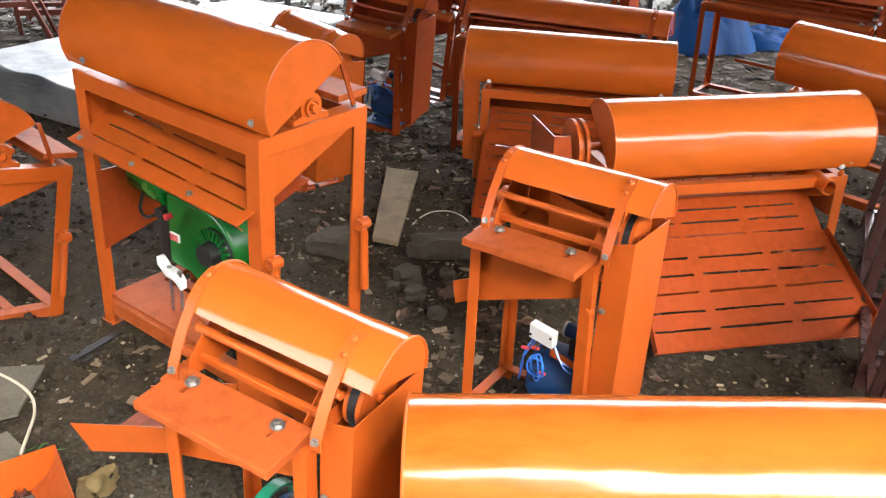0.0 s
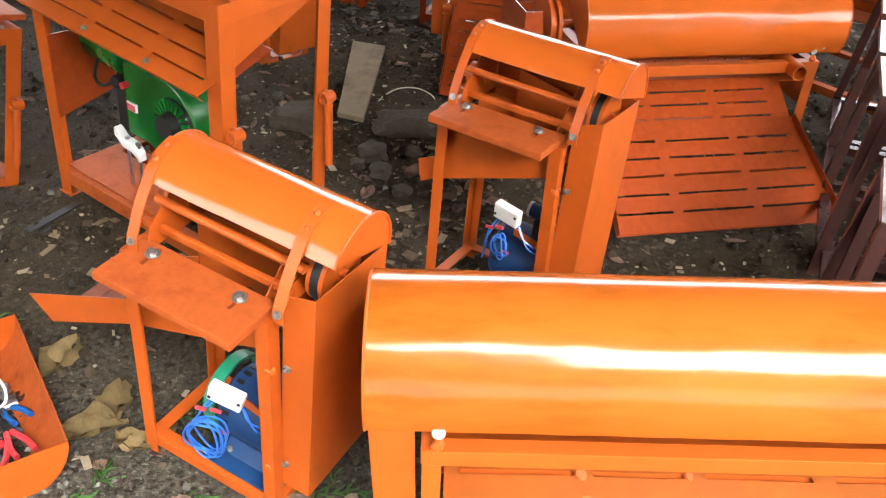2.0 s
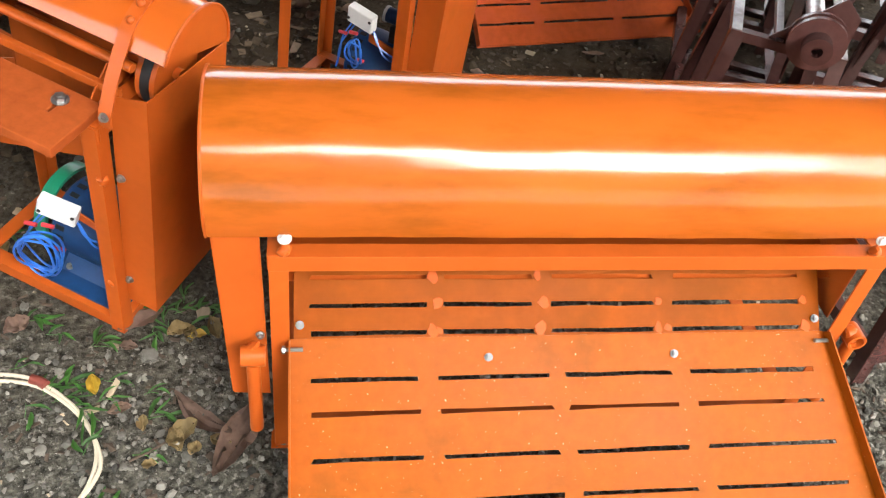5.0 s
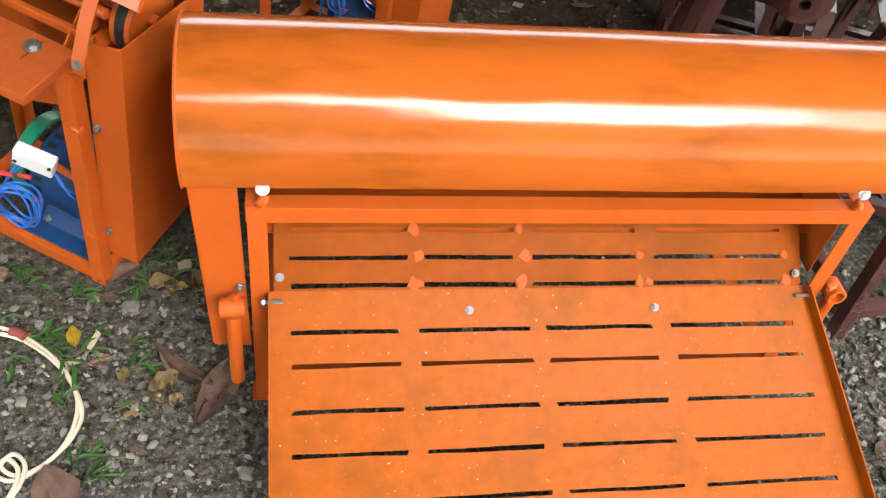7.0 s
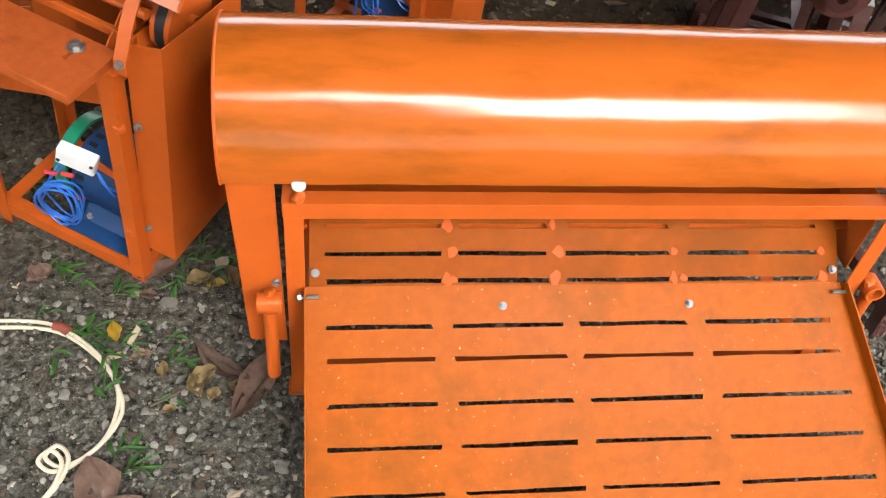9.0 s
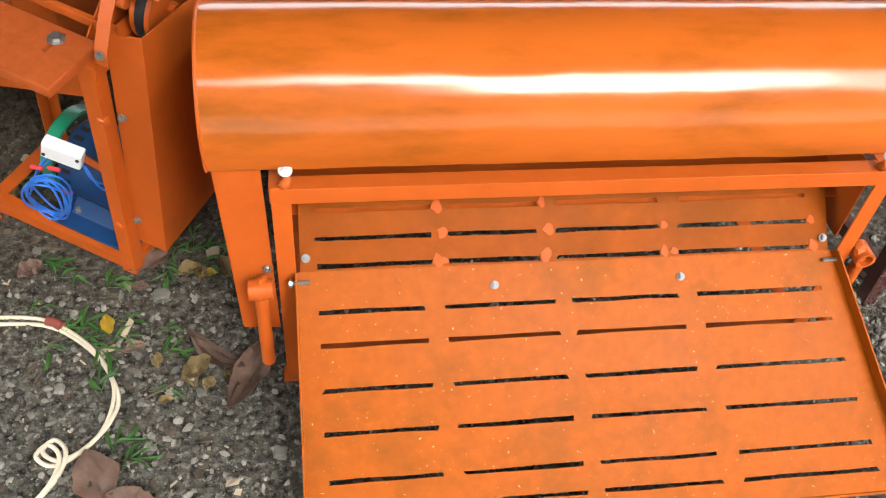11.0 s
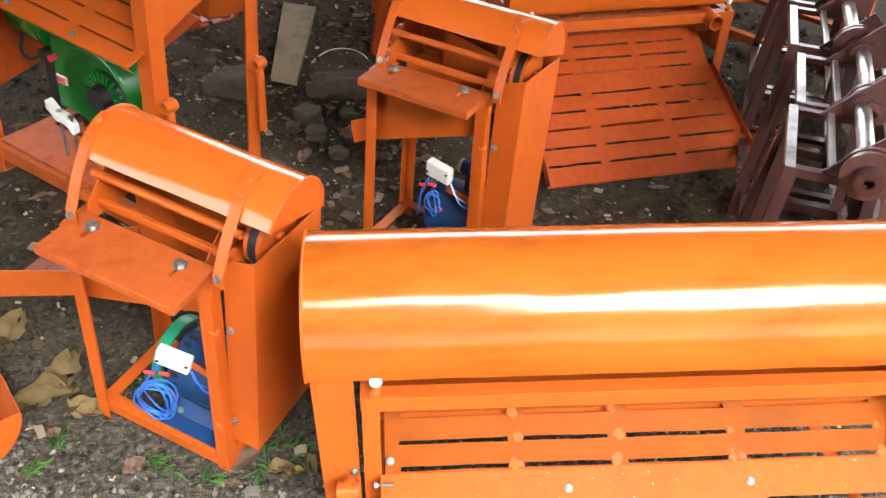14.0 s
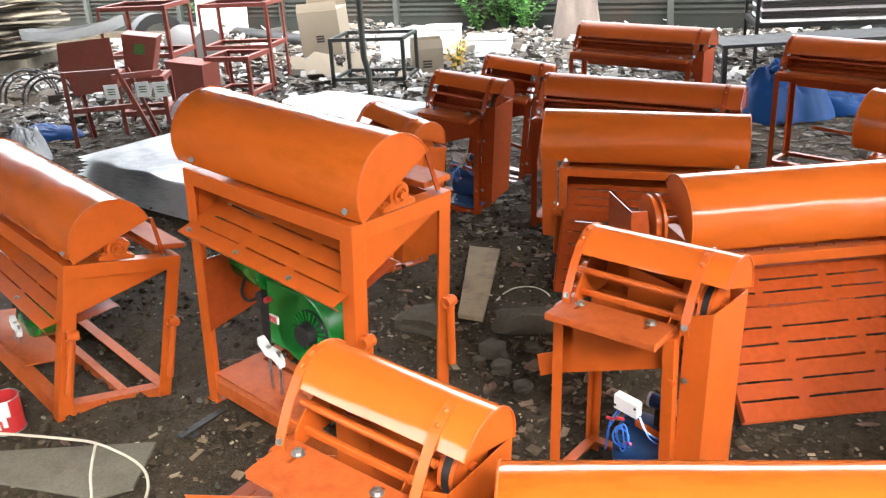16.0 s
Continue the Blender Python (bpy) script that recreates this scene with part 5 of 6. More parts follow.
def steel_stand():
    ob = thing("steel_stand", pose(-1.98, 8.9, 0, 0, 0, -8), "grey square-tube steel stand among litter", "stand")
    w, d, h, t = 0.78, 0.55, 0.53, 0.035
    for x in (0, w):
        for y in (0, d):
            bm = bmesh.new()
            block(bm, x - t / 2, x + t / 2, y - t / 2, y + t / 2, 0, h - t)
            part("leg", bm, FENCEMAT, ob)
    for z in (0.12, h):
        for y in (0, d):
            bm = bmesh.new()
            block(bm, -t / 2, w + t / 2, y - t / 2, y + t / 2, z - t, z)
            part("rail", bm, FENCEMAT, ob)
        for x in (0, w):
            bm = bmesh.new()
            block(bm, x - t / 2 + 0.002, x + t / 2 - 0.002, t / 2, d - t / 2, z - t + 0.002, z - 0.002)
            part("rail", bm, FENCEMAT, ob)


steel_stand()
bm = bmesh.new()
hose(bm, [(-1.45, 8.08, -0.05), (-1.46, 8.1, 0.3), (-1.5, 8.14, 0.45), (-1.5, 8.14, 3.34)], 0.03, 14)
tagged(part("shed_post", bm, FENCEMAT, smooth=True), "grey steel pipe post of the open shed", "post")


def leg_frame(m, w, d, h, label, low=0.15, mat=REDFRAME, name="steel_stand", category="stand"):
    ob = thing(name, m, label, category, "red frames")
    X, Y, Z = Vector((1, 0, 0)), Vector((0, 1, 0)), Vector((0, 0, 1))
    for x, y, u, v in ((0, 0, X, Y), (w, 0, -X, Y), (0, d, X, -Y), (w, d, -X, -Y)):
        bm = bmesh.new()
        angle_iron(bm, (x, y, 0), (x, y, h), u, v, 0.036, 0.006)
        part("leg", bm, mat, ob)
    for z in (low, h):
        for p, q, u in (((0.003, 0.003, z + 0.003), (w - 0.003, 0.003, z + 0.003), Y), ((0.003, d - 0.003, z + 0.003), (w - 0.003, d - 0.003, z + 0.003), -Y), ((0.003, 0.006, z + 0.006), (0.003, d - 0.006, z + 0.006), X), ((w - 0.003, 0.006, z + 0.006), (w - 0.003, d - 0.006, z + 0.006), -X)):
            bm = bmesh.new()
            angle_iron(bm, p, q, u, -Z, 0.045, 0.006)
            part("rail", bm, mat, ob)
    return ob


hop = thing("hopper_stand", pose(-3.74, 6.64, 0, 0, 0, 10), "faded red oxide hopper stand with a tilted back panel", "stand", "red frames")
for p, q, u, v in (((0, 0, 0), (0, 0, 0.66), (1, 0, 0), (0, 1, 0)), ((0.66, 0.12, 0), (0.46, 0, 0.66), (-1, 0, 0), (0, 1, 0)), ((0, 0.5, 0), (0, 0.36, 0.62), (1, 0, 0), (0, -1, 0)), ((0.6, 0.5, 0), (0.46, 0.36, 0.62), (-1, 0, 0), (0, -1, 0))):
    bm = bmesh.new()
    angle_iron(bm, p, q, u, v, 0.036, 0.006)
    part("leg", bm, REDFRAME, hop)
for p, q, u in (((0.003, 0.006, 0.36), (0.55, 0.06, 0.36), (0, 1, 0)), ((0.003, 0.006, 0.665), (0.46, 0.006, 0.665), (0, 1, 0)), ((0.4, 0.0, 0.62), (0.78, 0.1, 0.62), (0, 1, 0))):
    bm = bmesh.new()
    angle_iron(bm, p, q, u, (0, 0, -1), 0.04, 0.006)
    part("rail", bm, REDFRAME, hop)
bm = bmesh.new()
prism(bm, [(0.0, -0.004, 0.672), (0.45, -0.004, 0.672), (0.4, 0.16, 0.9), (-0.03, 0.16, 0.88)], (0, 0.004, 0.002))
part("back_panel", bm, REDFRAME, hop)
bm = bmesh.new()
prism(bm, [(0.07, 0.03, 0.46), (0.42, 0.03, 0.5), (0.44, 0.05, 0.62), (0.03, 0.05, 0.62)], (0, 0.26, 0))
part("hopper", bm, REDFRAME, hop, bevel=0.003)
buck = thing("hopper_box", pose(-3.36, 7.25, 0.5, 0, 10, 12), "red open hopper box with a faded green mark", "hopper")
bm = bmesh.new()
prism(bm, [(-0.15, 0, 0.36), (0.15, 0, 0.36), (0.11, 0, 0.0), (-0.11, 0, 0.0)], (0, 0.28, 0))
part("body", bm, REDFRAME, buck, bevel=0.004)
bm = bmesh.new()
block(bm, -0.04, 0.05, -0.004, -0.001, 0.2, 0.29)
part("mark", bm, LEAFGREEN, buck)
leg_frame(pose(-3.56, 7.2, 0, 0, 0, 10), 0.42, 0.36, 0.49, "small red oxide stand under a hopper box", 0.2)
leg_frame(pose(-4.3, 8.6, 0, 0, 0, -4), 0.75, 0.6, 0.98, "tall red oxide angle-iron frame", 0.5)
leg_frame(pose(-3.5, 9.3, 0, 0, 0, -6), 0.8, 0.5, 0.9, "tall red oxide frame with stepped legs", 0.45)
leg_frame(pose(-3.2, 8.45, 0, 0, 0, -10), 0.5, 0.5, 0.46, "low red oxide steel table frame", 0.1)
bx = thing("red_box", pose(-3.36, 8.3, 0.02, 0, 0, -15), "red oxide sheet-metal box with a flared lip", "box")
bm = bmesh.new()
prism(bm, [(-0.2, 0, 0), (0.2, 0, 0), (0.22, 0, 0.4), (-0.22, 0, 0.44)], (0, 0.3, 0))
part("body", bm, REDFRAME, bx, bevel=0.004)
# pale curved sheet resting on the frames
bm = bmesh.new()
rows = []
for i in range(21):
    u = -1 + i / 10
    half = 0.16 * (1 - u * u) ** 0.5 + 0.004
    rows.append([bm.verts.new((0.42 * u, half * v, 0.09 * v * v + 0.05 * u * u + 0.012 * noise.noise(Vector((u * 3, v * 2, 5))))) for v in (-1, -0.6, -0.2, 0.2, 0.6, 1)])
bmesh.ops.solidify(bm, geom=[bm.faces.new((s[j], e[j], e[j + 1], s[j + 1])) for s, e in zip(rows, rows[1:]) for j in range(5)], thickness=0.003)
ob = part("curved_sheet", bm, FOAM, smooth=True)
ob.matrix_basis = pose(-3.66, 6.86, 0.9, 0, -4, 12)
tagged(ob, "pale curved metal sheet lying on red frames", "sheet")
for x, y, z, a, b in ((-3.34, 6.66, 0.43, 14, -75), (-3.1, 6.72, 0.43, 10, -78), (-2.96, 6.75, 0.42, 8, -76)):
    card = thing("paper_card", pose(x, y, z, b + 90, 0, a), "small cream card hung on a red frame", "card", "hung cards")
    bm = bmesh.new()
    block(bm, -0.055, 0.055, -0.002, 0.002, 0.0, 0.13)
    part("sheet", bm, PLASTIC, card)
    bm = bmesh.new()
    for k in range(3):
        block(bm, -0.03, 0.03, -0.0045, -0.0025, 0.04 + 0.022 * k, 0.05 + 0.022 * k)
    part("print", bm, LEAFGREEN, card)


def strip_stack():
    """Thin grey board strips heaped crosswise, sagging towards the yard, on a rough base."""
    rng = random.Random(8)
    for k in range(64):
        bm = bmesh.new()
        w, l = rng.uniform(0.05, 0.16), rng.uniform(0.9, 1.7)
        prism(bm, [(-w, -l / 2, 0), (w, -l / 2 * rng.uniform(0.9, 1), 0), (w * rng.uniform(0.7, 1), l / 2, 0), (-w, l / 2 * rng.uniform(0.85, 1), 0)], (0, 0, 0.012))
        ob = part("board_offcut", bm, GREYPLY if k % 2 else CARD)
        ob.matrix_basis = pose(-6.75 + rng.uniform(-0.4, 0.35), 11.0 + rng.uniform(-0.3, 0.2), 0.22 + k * 0.0165, rng.uniform(-5, 3), rng.uniform(-3, 10), rng.uniform(-75, -15))
        tagged(ob, "thin weathered board offcut in a tall stack", "board", "stacked boards")
    bm = bmesh.new()
    block(bm, -7.6, -6.4, 10.7, 11.6, 0, 0.2)
    tagged(part("pallet_base", bm, GREYPLY), "rough timber base under stacked boards", "pallet")


strip_stack()


def wire_coil(x, y, r, n, mat, label, tilt=0):
    ob = thing("wire_coil", pose(x, y, rise(x, y) + 0.02, tilt, 0, 20), label, "coil", "wire coils")
    rng = random.Random(int(x * 100))
    for k in range(n):
        rr, ph = r * rng.uniform(0.8, 1.05), rng.random() * 6
        bm = bmesh.new()
        hose(bm, [(rr * math.cos(a + ph) + 0.02 * math.sin(k * 3), rr * math.sin(a + ph), 0.012 * k + 0.015 * math.sin(2 * a + k)) for a in np.linspace(0, 6.1, 30)], 0.009, 6)
        part("loop", bm, mat, ob, smooth=True)


wire_coil(-5.45, 9.0, 0.3, 5, DARK, "dark steel wire coil leaning upright", 70)
wire_coil(-5.15, 8.9, 0.28, 4, DARK, "dark steel wire coil leaning upright", 75)
wire_coil(-1.95, 8.0, 0.35, 7, GALV, "loose grey wire coil lying on the ground")
wire_coil(-1.5, 8.2, 0.25, 5, GALV, "loose grey wire coil lying on the ground")

bm = bmesh.new()
rod(bm, (-5.6, 14.2, 0.12), (-2.9, 11.9, 0.1), 0.09, 14)
tagged(part("black_pipe", bm, BLACK, smooth=True), "long dark pipe lying across the litter", "pipe")
bm = bmesh.new()
pipe(bm, (-4.6, 10.6, 0.36), (-4.45, 10.45, 0.36), 0.36, 0.12, 28)
tagged(part("tyre", bm, BLACK, smooth=True), "worn black tyre standing in the scrap", "tyre")
bm = bmesh.new()
rod(bm, (-4.25, 10.6, 0.3), (-3.8, 10.3, 0.26), 0.26, 20)
tagged(part("metal_drum", bm, ROOFMAT, smooth=True), "dark grey metal drum lying by a tyre", "drum")


def rag(name, x, y, sx, sy, h, mat, label, category, seed):
    """A crumpled sheet of cloth or plastic lying in a heap."""
    bm = bmesh.new()
    rings, n = 22, 60
    centre = bm.verts.new((0, 0, h * 0.85))
    grid = []
    for i in range(1, rings + 1):
        d = i / rings
        row = []
        for j in range(n):
            a = 2 * math.pi * j / n
            u, v = d * math.cos(a), d * math.sin(a)
            f = (1 - d ** 2.4) ** 0.8
            fold = abs(noise.noise(Vector((u * 2.6 + v, v * 3.2, seed + 5)))) + 0.4 * abs(noise.noise(Vector((u * 7, v * 7, seed + 3))))
            z = h * f * (0.8 + 0.28 * noise.noise(Vector((u * 1.8, v * 1.8, seed)))) + h * (0.24 * fold + 0.1 * abs(noise.noise(Vector((u * 11, v * 11, seed + 1)))))  * min(1, 3 * (1 - d)) + 0.01
            wob = 1 + 0.25 * noise.noise(Vector((math.cos(a) * 1.3, math.sin(a) * 1.3, seed + 8))) + 0.06 * noise.noise(Vector((math.cos(a) * 5, math.sin(a) * 5, seed)))
            row.append(bm.verts.new((u * sx * wob, v * sy * wob, z)))
        grid.append(row)
    faces = [bm.faces.new((centre, grid[0][j], grid[0][(j + 1) % n])) for j in range(n)]
    faces += [bm.faces.new((p[j], q[j], q[(j + 1) % n], p[(j + 1) % n])) for p, q in zip(grid, grid[1:]) for j in range(n)]
    bmesh.ops.solidify(bm, geom=faces, thickness=0.003)
    ob = part(name, bm, mat, smooth=True)
    ob.matrix_basis = pose(x, y, rise(x, y) - 0.005)
    return tagged(ob, label, category)


rag("tarpaulin", 2.08, 7.02, 0.4, 0.32, 0.45, TARP, "crumpled blue plastic tarpaulin heaped on the ground", "tarpaulin", 1)
rag("tarpaulin", 2.66, 7.2, 0.42, 0.26, 0.16, TARP, "blue plastic tarpaulin spread behind a machine", "tarpaulin", 4)
rag("sack", -3.98, 6.35, 0.16, 0.2, 0.32, PLASTIC, "crumpled white plastic sack on the soil", "sack", 2)
rag("sack", -3.0, 7.5, 0.3, 0.24, 0.28, PLASTIC, "white plastic sack beside red frames", "sack", 6)
rag("cloth", -4.3, 7.2, 0.34, 0.2, 0.12, TARP, "dark blue cloth dropped on the soil", "cloth", 7)
rag("cloth", 0.75, 11.6, 0.32, 0.2, 0.95, CLOTH, "pale cloth hung over a low heap by the fence", "cloth", 11)


def black_rack():
    ob = thing("black_table", pose(1.72, 7.41, 0, 0, 0, 5), "long black steel table with a latticed end by the litter", "table")
    for x, y in ((0, 0), (0.02, 0.42), (1.5, 0), (1.5, 0.42)):
        bm = bmesh.new()
        block(bm, x - 0.02, x + 0.02, y - 0.02, y + 0.02, 0, 0.5)
        part("leg", bm, BLACK, ob)
    for k in range(4):
        bm = bmesh.new()
        bar(bm, (0.0, 0.021, 0.06 + 0.1 * k), (0.02, 0.399, 0.14 + 0.1 * k), (0, 0, 1), (1, 0, 0), 0.015, 0.01)
        part("lattice", bm, BLACK, ob)
    bm = bmesh.new()
    block(bm, -0.03, 1.53, -0.03, 0.45, 0.501, 0.53)
    part("top", bm, BLACK, ob, bevel=0.002)
    tb = leg_frame(pose(2.3, 8.75, 0, 0, 0, -6), 1.5, 0.8, 1.3, "black steel rack loaded with long grey sheets", 0.5, BLACK, "storage_rack", "rack")
    rng = random.Random(3)
    for k in range(7):
        bm = bmesh.new()
        block(bm, 0.06, 1.44 + rng.uniform(-0.2, 0.3), -0.05 + rng.uniform(0, 0.1), 0.7, 0, 0.03)
        s = part("steel_plate", bm, GALV if k in (0, 3, 6) else DARK)
        s.matrix_basis = pose(2.3, 8.75, 0.51 + 0.034 * k, 0, 0, -6 + rng.uniform(-1, 1))
        tagged(s, "flat grey steel plate stored on a rack", "plate", "stored plates")


black_rack()


def plant(x, y, h, n, seed, mat=LEAFGREEN):
    rng = random.Random(seed)
    ob = thing("weed_plant", pose(x, y, 0), "leafy green weed growing by the fence", "plant", "weeds")
    stems = bmesh.new()
    leaves = bmesh.new()
    for k in range(n):
        a, lean = rng.random() * 6.3, rng.uniform(0.1, 0.6)
        tip = Vector((math.cos(a) * lean * h, math.sin(a) * lean * h, h * rng.uniform(0.6, 1.1)))
        path = smooth_path([(0, 0, 0), tip * 0.5 + Vector((0, 0, 0.08 * h)), tip], 5)
        hose(stems, path, 0.006, 5)
        for p in path[2:]:
            for s in range(4):
                b, l = rng.random() * 6.3, rng.uniform(0.05, 0.11)
                d = Vector((math.cos(b), math.sin(b), rng.uniform(-0.4, 0.5))).normalized()
                w = d.cross(Vector((0, 0, 1))).normalized() * l * 0.28
                q = Vector(p)
                v = [leaves.verts.new(c) for c in (q, q + d * l * 0.5 + w, q + d * l, q + d * l * 0.5 - w)]
                leaves.faces.new(v)
    part("stem", stems, LEAFGREEN, ob, smooth=True)
    part("leaves", leaves, mat, ob)


for x, y, h, n, s in ((-0.2, 12.6, 1.0, 16, 1), (0.05, 12.3, 0.8, 12, 2), (-0.6, 12.7, 0.7, 9, 3), (0.8, 12.2, 0.6, 8, 4), (-4.7, 13.4, 0.9, 10, 5)):
    plant(x, y, h, n, s)
plant(-0.7, 9.5, 0.35, 6, 9, LEAFYELLOW)


# ---- litter of the back yard ----
def scatter(name, count, where, size, mat, label, category, seed, flat=0.25, lift=0.3):
    """Countless small bent pieces over an area, joined as one object."""
    rng = random.Random(seed)
    verts, faces = [], []
    for _ in range(count):
        x, y, z = where(rng)
        s, a = size(rng), rng.random() * 6.3
        l, w = s * rng.uniform(0.6, 1.6), s * rng.uniform(0.25, 0.9)
        tx, ty = rng.gauss(0, flat), rng.gauss(0, flat)
        b = len(verts)
        c, sn = math.cos(a), math.sin(a)
        h = max(0.003, s * 0.06)
        for dz in (0, h):
            for u, v in ((-l, -w * 0.8), (l * 0.9, -w), (l, w * 0.7), (-l * 0.7, w)):
                px, py = 0.5 * (u * c - v * sn), 0.5 * (u * sn + v * c)
                verts.append((x + px, y + py, z + dz + abs(tx * u * 0.5) + ty * v * 0.5 + lift * s * 0.3))
        faces += [(b + 3, b + 2, b + 1, b), (b + 4, b + 5, b + 6, b + 7)] + [(b + i, b + (i + 1) % 4, b + 4 + (i + 1) % 4, b + 4 + i) for i in range(4)]
    me = bpy.data.meshes.new(name)
    me.from_pydata(verts, [], faces)
    me.materials.append(mat)
    return tagged(new(name, me), label, category, kind="stuff")


def back_area(rng):
    while True:
        x, y = rng.uniform(-7.5, 5), rng.uniform(7.2, 13.5)
        if noise.noise(Vector((x * 0.5, y * 0.5, 3))) > -0.18 + rng.uniform(-0.25, 0.25) + max(0, 9.0 - y) * 0.22:
            heap = 0.22 * max(0, noise.noise(Vector((x * 0.8, y * 0.8, 6)))) * rng.random()
            return x, y, rise(x, y) + heap


scatter("litter", 34000, back_area, lambda r: 0.012 + min(0.11, r.expovariate(48)), LITTER, "pale paper, plastic and rubble littering the back yard", "litter", 2, 0.8)
scatter("scrap_wood", 9000, back_area, lambda r: r.uniform(0.02, 0.14), TREADS, "grey sticks and broken wood over the back yard", "scrap", 3, 0.5)


def mid_area(rng):
    while True:
        x, y = rng.uniform(-5.5, 4.5), rng.uniform(4.4, 8.5)
        if not (-3.3 < x < -0.6 and 4.6 < y < 7.2):
            return x, y, rise(x, y)


scatter("dry_mulch", 9000, mid_area, lambda r: r.uniform(0.02, 0.075), TREADS, "dry grey leaves and chaff on the soil", "mulch", 4, 0.3)


def near_area(rng):
    x, y = rng.uniform(-2.6, 2.6), rng.uniform(0.3, 5.0)
    return x, y, rise(x, y) - 0.001


scatter("wood_chips", 1600, near_area, lambda r: min(0.035, 0.005 + r.expovariate(140)), CHIP, "small pale chips and paper scraps on the soil", "chips", 5, 0.15, 0.1)
scatter("soil_crumbs", 9000, near_area, lambda r: r.uniform(0.006, 0.02), BARK, "dark soil crumbs and leaf bits", "crumbs", 6, 0.4, 0.2)


def pebbles(name, count, where, lo, hi, mat, label, seed):
    rng = random.Random(seed)
    base = bmesh.new()
    bmesh.ops.create_icosphere(base, subdivisions=1, radius=1)
    bv = [v.co.copy() for v in base.verts]
    bf = [[v.index for v in f.verts] for f in base.faces]
    base.free()
    verts, faces = [], []
    for _ in range(count):
        x, y, z = where(rng)
        s = lo + (hi - lo) * rng.random() ** 3
        m = Matrix.Translation((x, y, z + s * 0.25)) @ Euler((rng.random() * 6, rng.random() * 6, rng.random() * 6)).to_matrix().to_4x4() @ Matrix.Diagonal((s, s * rng.uniform(0.6, 1), s * rng.uniform(0.4, 0.8), 1))
        b = len(verts)
        verts += [m @ (v * rng.uniform(0.62, 1.25)) for v in bv]
        faces += [[b + i for i in f] for f in bf]
    me = bpy.data.meshes.new(name)
    me.from_pydata(verts, [], faces)
    me.materials.append(mat)
    return tagged(new(name, me), label, "gravel", kind="stuff")


def gravel_area(rng):
    while True:
        x, y = rng.uniform(-1.3, 1.9), rng.uniform(0.35, 1.75)
        if noise.noise(Vector((x * 1.5, y * 1.5, 1))) > rng.uniform(-0.6, 0.3) + max(0, y - 1.2) * 2.5:
            return x, y, rise(x, y)


pebbles("gravel", 20000, gravel_area, 0.001, 0.013, STONE, "grey gravel and small stones trodden into the dirt", 1)
pebbles("loose_stones", 900, near_area, 0.003, 0.018, STONE, "scattered small stones on the soil", 2)


def soil_area(rng):
    while True:
        x, y = rng.uniform(-2.6, 2.4), rng.uniform(1.7, 5.2)
        if noise.noise(Vector((x * 2.2, y * 2.2, 7))) > rng.uniform(-0.5, 0.45):
            return x, y, rise(x, y) - 0.002


def litter_area(rng):
    while True:
        x, y = rng.uniform(-1.2, 0.9), rng.uniform(2.2, 4.6)
        if noise.noise(Vector((x * 2.6, y * 2.6, 3))) > rng.uniform(-0.35, 0.5):
            return x, y, rise(x, y)


scatter("leaf_crumbs", 1500, litter_area, lambda r: min(0.05, 0.008 + r.expovariate(90)), LEAFCRUMB, "brown crumbs of dry leaves and twigs on the soil", "leaf litter", 12, 0.25, 0.2)
pebbles("soil_clods", 9000, soil_area, 0.003, 0.026, CLOD, "brown clods and crumbs of damp soil", 3)


# ---- single things on the ground ----
def stone(x, y, s, seed, mat=CONCRETE, label="grey rough stone half sunk in the soil", flat=0.6, name="stone", sx=1.0, turn=0.0, lift=0.5):
    bm = bmesh.new()
    bmesh.ops.create_icosphere(bm, subdivisions=3, radius=1)
    for v in bm.verts:
        v.co = Vector([c * (0.78 / max(0.78, abs(c))) for c in v.co])
        v.co *= 1 + 0.45 * noise.noise(v.co * 1.7 + Vector((seed * 7, 0, 0))) + 0.12 * noise.noise(v.co * 5 + Vector((seed, 0, 0)))
        v.co = Vector((v.co.x * s * sx, v.co.y * s, v.co.z * s * flat))
    ob = part(name, bm, mat, smooth=True)
    ob.matrix_basis = pose(x, y, rise(x, y) + s * flat * lift, 0, 0, turn)
    return tagged(ob, label, "stone", "stones")


for x, y, s, k in ((-0.14, 3.07, 0.066, 1), (-0.105, 2.93, 0.05, 2), (-0.2, 3.0, 0.035, 3), (-0.02, 2.8, 0.04, 4), (-0.59, 3.59, 0.03, 5), (-0.25, 2.7, 0.04, 6), (0.02, 3.1, 0.04, 7), (-0.73, 3.54, 0.025, 8)):
    stone(x, y, s, k)
for k, (x, y, s) in enumerate(((-0.127, 0.983, 0.013), (-0.098, 0.974, 0.01), (-0.247, 0.97, 0.01), (-0.194, 0.989, 0.009), (-0.411, 1.014, 0.013), (-0.223, 1.243, 0.02), (0.028, 0.826, 0.016), (-0.007, 0.814, 0.012), (-0.172, 0.85, 0.008),
                               (-0.406, 1.206, 0.012), (-0.26, 1.042, 0.009), (0.04, 0.706, 0.012), (-0.332, 0.684, 0.013), (-0.51, 1.397, 0.012), (-0.228, 1.239, 0.014), (1.42, 0.72, 0.02), (1.36, 0.6, 0.018), (1.48, 0.85, 0.018), (1.33, 0.5, 0.015), (1.4, 0.95, 0.015))):
    stone(x, y, s, 30 + k, STONE, "small grey stone lying in the dirt", 0.6)
stone(-0.46, 3.31, 0.085, 21, CONCRETE, "long weathered concrete lump lying on the soil", 0.75, "concrete_block", 1.6, -6, 0.75)
stone(0.02, 3.27, 0.085, 22, CONCRETE, "long weathered concrete lump lying on the soil", 0.7, "concrete_block", 2.2, -3, 0.75)


